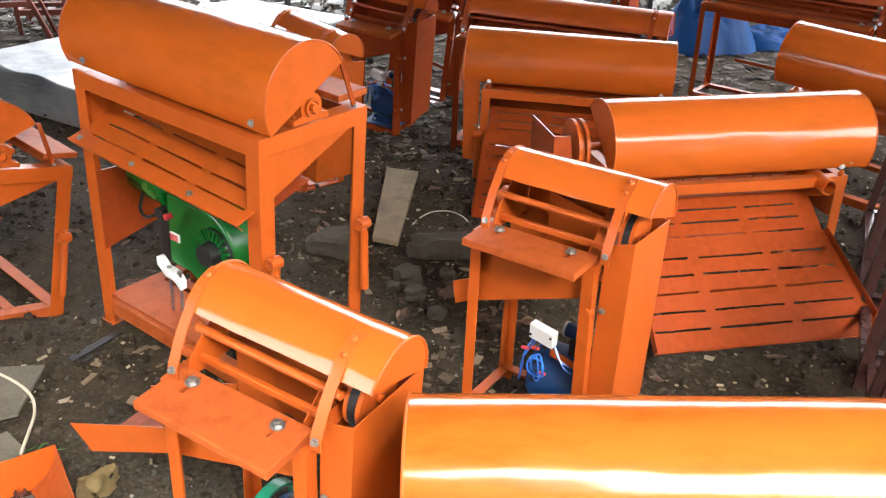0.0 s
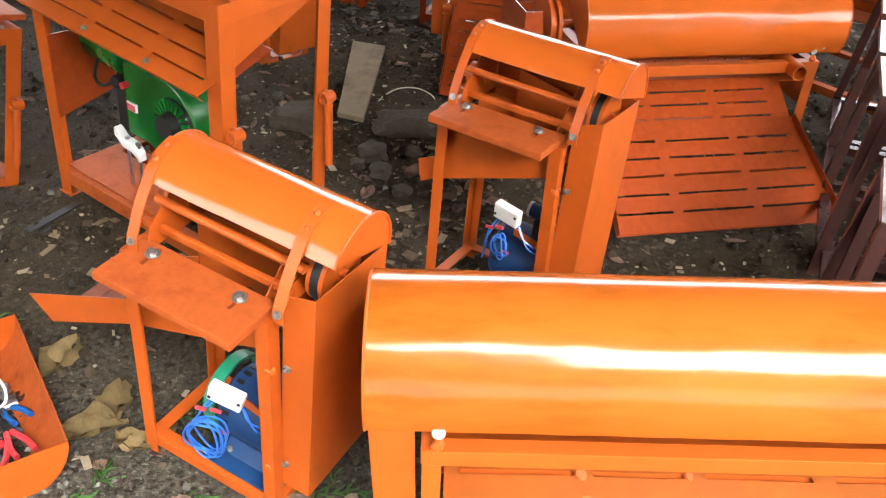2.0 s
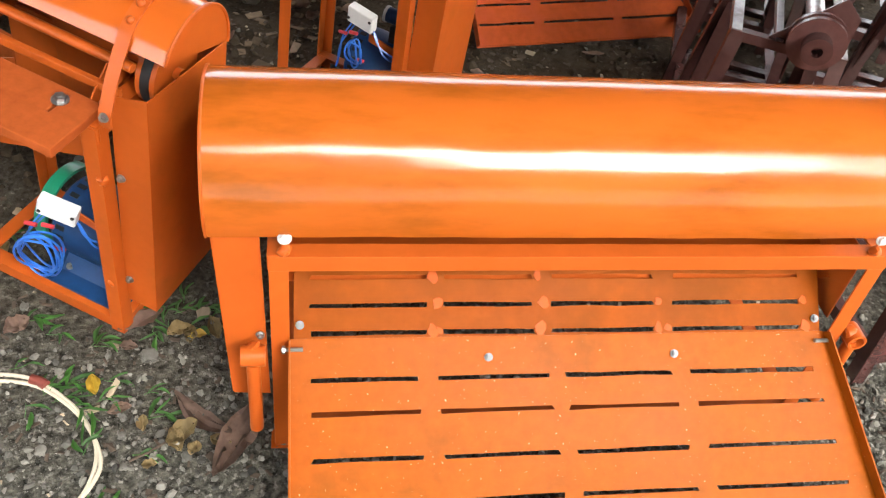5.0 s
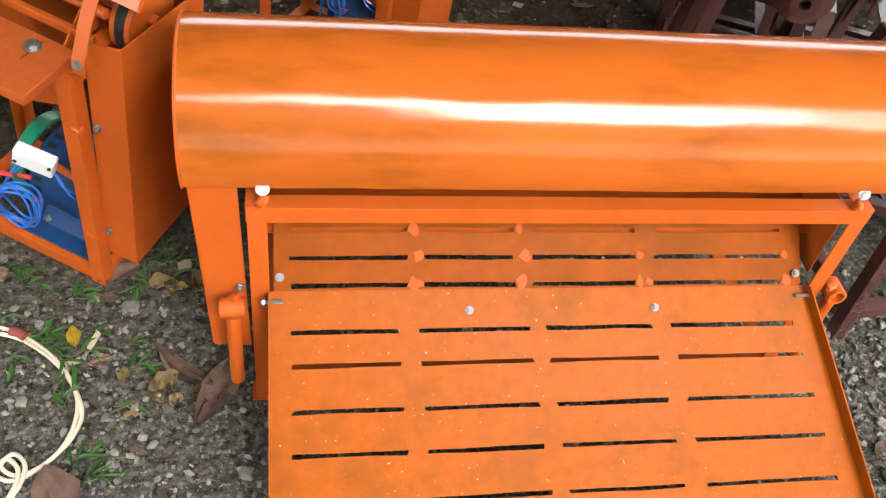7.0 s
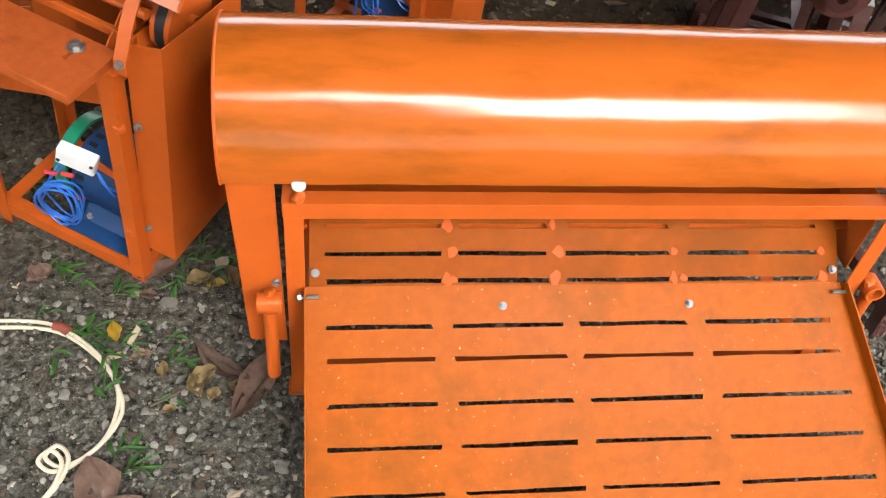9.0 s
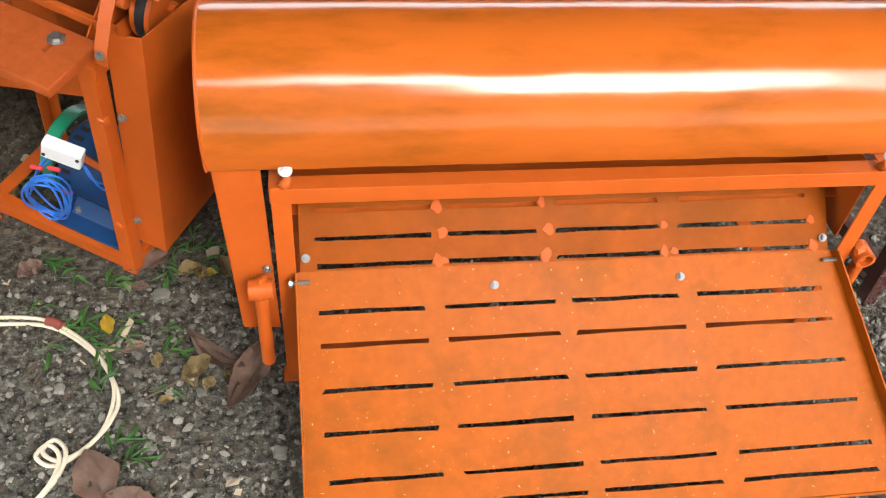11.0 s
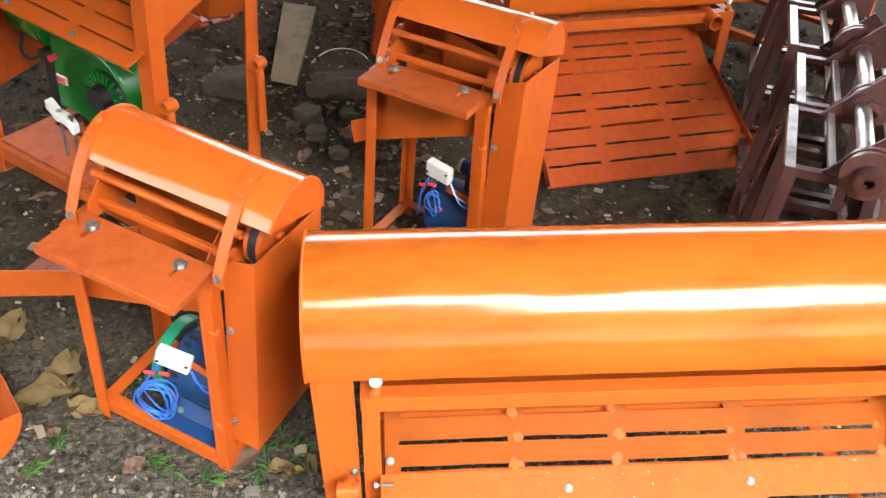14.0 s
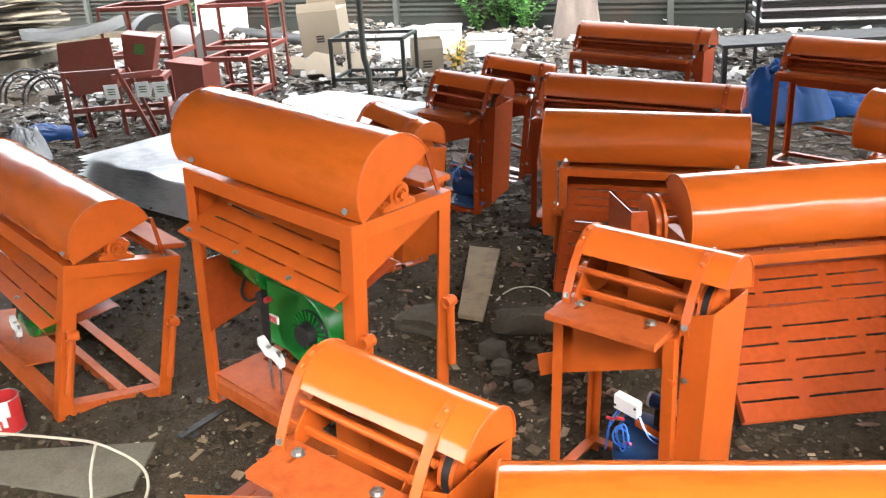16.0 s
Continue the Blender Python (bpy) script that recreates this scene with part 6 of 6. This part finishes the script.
def slab(name, pts, z, thick, mat, label, category, tilt=0.0):
    bm = bmesh.new()
    prism(bm, [(x, y, z + tilt * (y - pts[0][1])) for x, y in pts], (0, 0, thick))
    return tagged(part(name, bm, mat, bevel=0.002), label, category)


slab("plank", [(-0.19, 3.225), (-0.133, 4.16), (-0.3, 4.225), (-0.3, 3.275)], 0.07, 0.022, RAWWOOD, "grey weathered plank lying across a concrete lump", "plank", -0.06)
slab("plywood_offcut", [(-1.34, 2.405), (-1.315, 2.14), (-1.42, 2.09), (-1.95, 2.2), (-2.1, 2.33)], 0.012, 0.012, GREYPLY, "grey plywood offcut lying flat on the soil", "plywood")
slab("plywood_offcut", [(-1.31, 2.06), (-1.22, 1.98), (-1.25, 1.88), (-1.42, 1.95)], 0.012, 0.01, GREYPLY, "small grey plywood offcut on the soil", "plywood")
slab("rubber_strip", [(-1.29, 2.46), (-1.26, 2.44), (-1.15, 2.63), (-1.18, 2.64)], 0.008, 0.006, BLACK, "dark strip of rubber on the soil", "rubber")


bm = bmesh.new()
pipe(bm, (-1.242, 2.48, rise(-1.242, 2.48) + 0.001), (-1.242, 2.48, rise(-1.242, 2.48) + 0.006), 0.03, 0.017, 24)
tagged(part("steel_washer", bm, DARK, smooth=True), "dark rusty steel washer lying on the soil", "washer")


def cord(name, pts, r, mat, label, category, z=0.006):
    bm = bmesh.new()
    hose(bm, smooth_path([(x, y, rise(x, y) + z + (p[0] if p else 0)) for x, y, *p in pts], 8), r, 8)
    return tagged(part(name, bm, mat, smooth=True), label, category)


cable = thing("cable_loop", pose(0, 0, 0), "loop of doubled cream electric cable with red tape", "cable")
LOOP = [(-0.9, 1.16), (-0.66, 1.2), (-0.52, 1.205), (-0.44, 1.18), (-0.355, 1.105), (-0.305, 1.01), (-0.315, 0.92), (-0.36, 0.862), (-0.405, 0.842), (-0.435, 0.862), (-0.415, 0.885), (-0.39, 0.852), (-0.41, 0.79), (-0.48, 0.72), (-0.6, 0.68)]
for off in (0.0, 0.02):
    bm = bmesh.new()
    hose(bm, smooth_path([(x * (1 - off * 0.6) + off * 0.3, y - off * (0.9 if y > 1.0 else -0.5), rise(x, y) + 0.008 + 0.007 * (i in (9, 10, 11))) for i, (x, y) in enumerate(LOOP)], 8), 0.0045, 8)
    part("cable", bm, CREAM, cable, smooth=True)
bm = bmesh.new()
hose(bm, [(-0.458, 1.186, 0.01), (-0.44, 1.18, 0.01), (-0.425, 1.168, 0.01)], 0.011, 10)
part("tape", bm, REDFRAME, cable, "red insulating tape", smooth=True)
cord("string", [(-2.05, 2.46), (-1.9, 2.44), (-1.68, 2.42), (-1.56, 2.39), (-1.42, 2.32), (-1.32, 2.24), (-1.265, 2.15), (-1.24, 2.05), (-1.22, 1.95)], 0.005, CREAM, "pale plastic string lying on the soil", "string", 0.03)
cord("string", [(-1.56, 2.39), (-1.53, 2.3), (-1.49, 2.2), (-1.43, 2.08), (-1.4, 1.98)], 0.005, CREAM, "pale plastic string hanging over an offcut", "string", 0.03)
cord("wire", [(-0.14, 3.58), (-0.11, 3.66), (-0.05, 3.73), (0.03, 3.74), (0.09, 3.69), (0.12, 3.62)], 0.003, CREAM, "thin pale wire curving over the soil", "wire")
cord("twig", [(-0.24, 0.98), (-0.2, 1.0), (-0.15, 1.03)], 0.003, BARK, "thin dry twig on the gravel", "twig")


def tin_can():
    ob = thing("tin_can", pose(-1.97, 2.53, 0.0), "red and white paint tin with drips", "can")
    bm = bmesh.new()
    pipe(bm, (0, 0, 0), (0, 0, 0.14), 0.055, 0.003, 28)
    rod(bm, (0, 0, 0.0), (0, 0, 0.004), 0.052, 28)
    part("body", bm, TIN, ob, smooth=True)
    for z in (0.002, 0.139):
        bm = bmesh.new()
        hose(bm, [(0.056 * math.cos(a), 0.056 * math.sin(a), z) for a in np.linspace(0, 6.28, 30)], 0.0025, 6)
        part("rim", bm, ZINC, ob, smooth=True)
    for k, (a, h) in enumerate(((-2.0, 0.08), (-1.7, 0.11), (-1.45, 0.07), (-1.2, 0.1), (-0.9, 0.06))):
        bm = bmesh.new()
        bar(bm, (0.0565 * math.cos(a), 0.0565 * math.sin(a), 0.136), (0.0565 * math.cos(a), 0.0565 * math.sin(a), 0.136 - h), (-math.sin(a), math.cos(a), 0), (math.cos(a), math.sin(a), 0), 0.016, 0.002)
        part("paint_drip", bm, FOAM, ob)


tin_can()


def tool_tray():
    """A spare hood lying upside down as a trough, with loose tools in it."""
    ob = thing("tool_tray", pose(-1.075, 1.885, 0.0, 0, 0, -57), "upturned orange sheet hood used as a tray for tools", "tray")
    L, r = 0.55, 0.15
    bm = bmesh.new()
    arc_sheet(bm, 0, L, -r, r - 0.02, r, radians(-176), radians(-4), seed=4)
    part("trough", bm, BOARD, ob, "curved dull orange sheet", smooth=True)
    for x in (0.001, L - 0.004):
        bm = bmesh.new()
        half_disc(bm, x, 0.003, -r, r - 0.02, r - 0.003, radians(-176), radians(-4))
        part("end_plate", bm, ORANGE, ob)
    inv = ob.matrix_basis
    rng = random.Random(12)

    def put(kind, label, build, u, v, z, a):
        t = thing(kind, inv @ pose(u, v, z, rng.uniform(-6, 6), rng.uniform(-6, 6), a), label, "tool", "tools in the tray")
        build(t)

    def spanner(mat):
        def go(t):
            bm = bmesh.new()
            bar(bm, (-0.07, 0, 0), (0.07, 0, 0), (0, 1, 0), (0, 0, 1), 0.014, 0.006)
            part("shank", bm, mat, t, bevel=0.001)
            for s in (-1, 1):
                bm = bmesh.new()
                pts = [(s * (0.082 + 0.017 * math.cos(b)), 0.017 * math.sin(b), -0.004) for b in np.linspace(0.6, 2 * math.pi - 0.6, 14)]
                pts += [(s * 0.082, -0.007, -0.004), (s * 0.082, 0.007, -0.004)]
                prism(bm, pts, (0, 0, 0.008))
                part("jaw", bm, mat, t)
        return go

    def socket(t):
        bm = bmesh.new()
        pipe(bm, (-0.018, 0, 0), (0.018, 0, 0), 0.012, 0.004, 12)
        part("socket", bm, ZINC, t, smooth=True)

    def plier(mat):
        def go(t):
            for s in (-1, 1):
                bm = bmesh.new()
                hose(bm, smooth_path([(-0.09, s * 0.022, 0), (-0.05, s * 0.02, 0), (0.0, s * 0.006, 0)], 5), 0.008, 8)
                part("grip", bm, mat, t, smooth=True)
            bm = bmesh.new()
            prism(bm, [(0, -0.012, -0.005), (0.06, -0.004, -0.005), (0.06, 0.004, -0.005), (0, 0.012, -0.005)], (0, 0, 0.01))
            part("jaw", bm, DARK, t)
        return go

    def goggles(t):
        bm = bmesh.new()
        hose(bm, [(0.07 * math.cos(a), 0.04 * math.sin(a), 0.02 * math.sin(a) ** 2) for a in np.linspace(0, 6.28, 30)], 0.004, 6)
        part("frame", bm, PLASTIC, t, smooth=True)

    for k in range(10):
        put("spanner", "worn steel spanner lying in a tray", spanner(STEEL if k % 3 else PRIMER), rng.uniform(0.12, 0.42), rng.uniform(-0.21, -0.09), 0.012 + 0.006 * (k % 5), rng.uniform(0, 180))
    for k in range(16):
        put("socket", "small bright steel socket in a tray", socket, rng.uniform(0.08, 0.46), rng.uniform(-0.22, -0.08), 0.02 + 0.008 * (k % 4), rng.uniform(0, 180))
    for k, m in enumerate((TARP, WIRERED, TARP, DARK, WIRERED, DARK)):
        put("pliers", "pliers with coloured grips lying in a tray", plier(m), rng.uniform(0.14, 0.4), rng.uniform(-0.2, -0.1), 0.035 + 0.004 * k, rng.uniform(0, 360))
    put("goggles", "clear plastic goggles on top of tools", goggles, 0.22, -0.13, 0.065, 20)


tool_tray()


def leaf(x, y, l, w, a, mat, curl, label, group, seed, z=0.006, tilt=0.0):
    """One leaf blade with a midrib fold, curled along its length."""
    rng = random.Random(seed)
    bm = bmesh.new()
    n = 11
    rows = []
    off = seed * 3.7
    for i in range(n + 1):
        t = i / n
        half = w * 0.5 * math.sin(math.pi * min(0.99, t * 0.97 + 0.015)) ** 0.85
        row = []
        for s in (-1, -0.66, -0.33, 0, 0.33, 0.66, 1):
            edge = half * s * (1 + 0.2 * noise.noise(Vector((t * 5, s, off))) + 0.22 * noise.noise(Vector((t * 13, s * 2, off))))
            fold = abs(s) * half * (0.25 + curl * 0.8) + curl * l * (t - 0.5) ** 2
            crumple = (0.15 + curl) * w * 0.36 * noise.noise(Vector((t * 4, s * 2.2, off))) + (0.15 + curl) * w * 0.16 * noise.noise(Vector((t * 11, s * 5, off)))
            bend = 0.12 * l * curl * math.sin(2.2 * t + off)
            row.append(bm.verts.new((l * (t - 0.5), edge + bend, max(0.0, fold + crumple))))
        rows.append(row)
    faces = [bm.faces.new((p[j], q[j], q[j + 1], p[j + 1])) for p, q in zip(rows, rows[1:]) for j in range(6)]
    bmesh.ops.solidify(bm, geom=faces, thickness=0.0007)
    ob = part("leaf", bm, mat, smooth=True)
    ob.matrix_basis = pose(x, y, rise(x, y) + z, tilt, 0, a)
    return tagged(ob, label, "leaf", group)


GREENS = [(-0.39, 1.17, 20), (-0.31, 1.18, -20), (-0.46, 1.13, -70), (-0.41, 1.13, 10), (-0.33, 1.0, 80), (-0.235, 0.995, -15), (-0.215, 1.077, 20), (-0.225, 1.139, 0), (-0.345, 1.274, 10), (-0.32, 1.126, 5),
          (-0.214, 0.70, -60), (-0.297, 0.864, 50), (-0.274, 0.831, 20), (-0.51, 1.476, 10), (-0.45, 1.311, -10), (-0.35, 1.275, 15), (-0.5, 1.354, 5), (-0.73, 1.389, 40), (-0.71, 1.41, 100), (-0.51, 1.221, 10),
          (-0.204, 1.351, 60), (-0.179, 1.367, 20), (-0.151, 1.332, -30), (-0.189, 1.317, 100), (-0.2, 1.38, 130), (-0.16, 1.4, 75), (-0.13, 1.37, 10), (-0.22, 1.33, -80), (-0.1, 1.34, 50), (-0.76, 1.31, 60), (-0.79, 1.33, 20),
          (-0.43, 1.15, 45), (-0.37, 1.12, -35), (-0.84, 1.2, 30), (-1.24, 1.93, 70), (-1.2, 1.98, 20), (-0.62, 1.62, 10), (-0.55, 1.63, 40)]


def sprig(x, y, a, seed):
    """A torn sprig: a thin stalk with a few narrow pointed leaflets."""
    rng = random.Random(seed)
    ob = thing("leaf_sprig", pose(x, y, rise(x, y) + 0.004, rng.uniform(-8, 8), rng.uniform(-8, 8), a), "small torn sprig of narrow green leaves on the dirt", "leaf", "green sprigs")
    n = rng.randint(2, 5)
    l = rng.uniform(0.03, 0.06)
    bm = bmesh.new()
    hose(bm, smooth_path([(0, 0, 0), (l * 0.5, rng.uniform(-0.006, 0.006), 0.005), (l, rng.uniform(-0.012, 0.012), 0.003)], 4), 0.0008, 5)
    part("stalk", bm, LEAFGREEN, ob)
    for k in range(n):
        s = (k + 0.5) / n
        side = -1 if k % 2 else 1
        ang = side * rng.uniform(0.35, 1.0) if k < n - 1 else rng.uniform(-0.2, 0.2)
        ll, ww, lift = rng.uniform(0.03, 0.058), rng.uniform(0.006, 0.012), rng.uniform(0.0, 0.3)
        d, w = Vector((math.cos(ang), math.sin(ang), lift)), Vector((-math.sin(ang), math.cos(ang), 0))
        o = Vector((l * s, 0, 0.004))
        bm = bmesh.new()
        rows = []
        for i in range(7):
            t = i / 6
            half = ww * 0.5 * math.sin(math.pi * min(0.97, 0.05 + t * 0.93)) ** 0.8 * (1 + 0.25 * noise.noise(Vector((t * 7, k, seed))))
            c = o + d * ll * t + w * 0.008 * math.sin(2.5 * t + k) - Vector((0, 0, lift * ll * t * t * 0.9))
            rows.append([bm.verts.new(c - w * half + Vector((0, 0, half * 0.5))), bm.verts.new(c), bm.verts.new(c + w * half + Vector((0, 0, half * 0.5)))])
        bmesh.ops.solidify(bm, geom=[bm.faces.new((p[q], r[q], r[q + 1], p[q + 1])) for p, r in zip(rows, rows[1:]) for q in (0, 1)], thickness=0.0005)
        part("leaflet", bm, LEAFGREEN, ob, smooth=True)


for k, (x, y, a) in enumerate(GREENS):
    sprig(x, y, a, k)
leaf(-0.33, 1.164, 0.055, 0.03, -70, LEAFYELLOW, 0.3, "bright yellow leaf on the dirt", "yellow leaves", 60, 0.012)
leaf(-0.12, 1.3, 0.05, 0.025, 10, LEAFYELLOW, 0.4, "yellowing leaf by a machine's foot", "yellow leaves", 61)
DRY = "folded mauve-brown dry leaf on the dirt"
for k, (x, y, l, w, a, c) in enumerate(((-0.02, 1.0, 0.2, 0.07, 51, 0.9), (-0.095, 1.075, 0.16, 0.045, -36, 0.8), (-0.32, 0.8, 0.14, 0.085, -70, 0.3), (-0.245, 0.73, 0.13, 0.09, -40, 0.35), (-0.25, 1.345, 0.11, 0.05, 35, 0.3),
                                         (-0.69, 1.17, 0.16, 0.1, 30, 0.3), (-0.27, 1.27, 0.04, 0.03, 0, 0.5), (-0.27, 1.1, 0.05, 0.03, 15, 0.5), (-0.95, 1.35, 0.1, 0.07, 20, 0.6), (0.05, 2.92, 0.13, 0.08, 10, 0.5), (0.1, 3.42, 0.12, 0.09, 40, 0.5),
                                         (-0.15, 2.78, 0.1, 0.05, 80, 0.6), (0.14, 2.75, 0.1, 0.06, 15, 0.5), (0.25, 2.85, 0.11, 0.06, 50, 0.5), (0.32, 2.72, 0.08, 0.05, -20, 0.5), (1.25, 0.57, 0.08, 0.05, 60, 0.5), (1.44, 0.78, 0.06, 0.04, 20, 0.5))):
    leaf(x, y, l, w, a, LEAFDRY, c, DRY, "dry leaves", 100 + k, 0.004)
for k, (x, y, l, w, a, c) in enumerate(((-0.14, 1.035, 0.075, 0.05, 30, 0.8), (-0.15, 1.02, 0.06, 0.035, -60, 0.6), (-0.061, 1.013, 0.045, 0.035, -20, 0.5), (-0.115, 1.0, 0.035, 0.03, 70, 0.5), (-0.16, 1.308, 0.06, 0.04, 20, 0.8),
                                         (-0.14, 1.3, 0.05, 0.03, 80, 0.7), (-0.085, 1.313, 0.07, 0.035, -60, 0.9), (-0.945, 1.82, 0.17, 0.11, 70, 0.5), (-0.74, 1.66, 0.15, 0.09, -75, 0.6), (-0.78, 1.55, 0.18, 0.1, 15, 0.7),
                                         (-0.67, 1.53, 0.11, 0.07, -30, 0.7), (-0.6, 1.56, 0.08, 0.05, 60, 0.6), (-0.2, 0.97, 0.03, 0.025, 0, 0.4), (-0.22, 1.065, 0.04, 0.025, -80, 0.5))):
    leaf(x, y, l, w, a, LEAFTAN, c, "crumpled pale tan dry leaf on the dirt", "dry leaves", 200 + k, 0.004)
for k, (x, y, l, w, a) in enumerate(((-0.113, 1.364, 0.035, 0.03, 20), (-0.062, 0.772, 0.032, 0.012, 5), (-0.052, 0.653, 0.03, 0.02, -40), (0.7, 0.55, 0.05, 0.03, -60), (1.3, 0.7, 0.03, 0.02, 50))):
    bm = bmesh.new()
    prism(bm, [(-l / 2, -w / 2, 0), (l * 0.3, -w * 0.6, 0.004), (l / 2, w * 0.2, 0.008), (l * 0.1, w / 2, 0.003), (-l * 0.4, w * 0.4, 0.001)], (0, 0, 0.0015))
    ob = part("paper_scrap", bm, CHIP)
    ob.matrix_basis = pose(x, y, rise(x, y) + 0.008, 4, -5, a)
    tagged(ob, "small torn scrap of pale paper on the dirt", "paper", "paper scraps")


def fill_leaves():
    rng = random.Random(77)
    for k in range(90):
        x, y = rng.uniform(-2.2, 1.2), rng.uniform(1.2, 4.6)
        leaf(x, y, rng.uniform(0.04, 0.1), rng.uniform(0.02, 0.05), rng.uniform(0, 360), LEAFDRY, rng.uniform(0.2, 0.8), "dry brown leaf trodden on the soil", "dry leaves", 300 + k, 0.004)


fill_leaves()
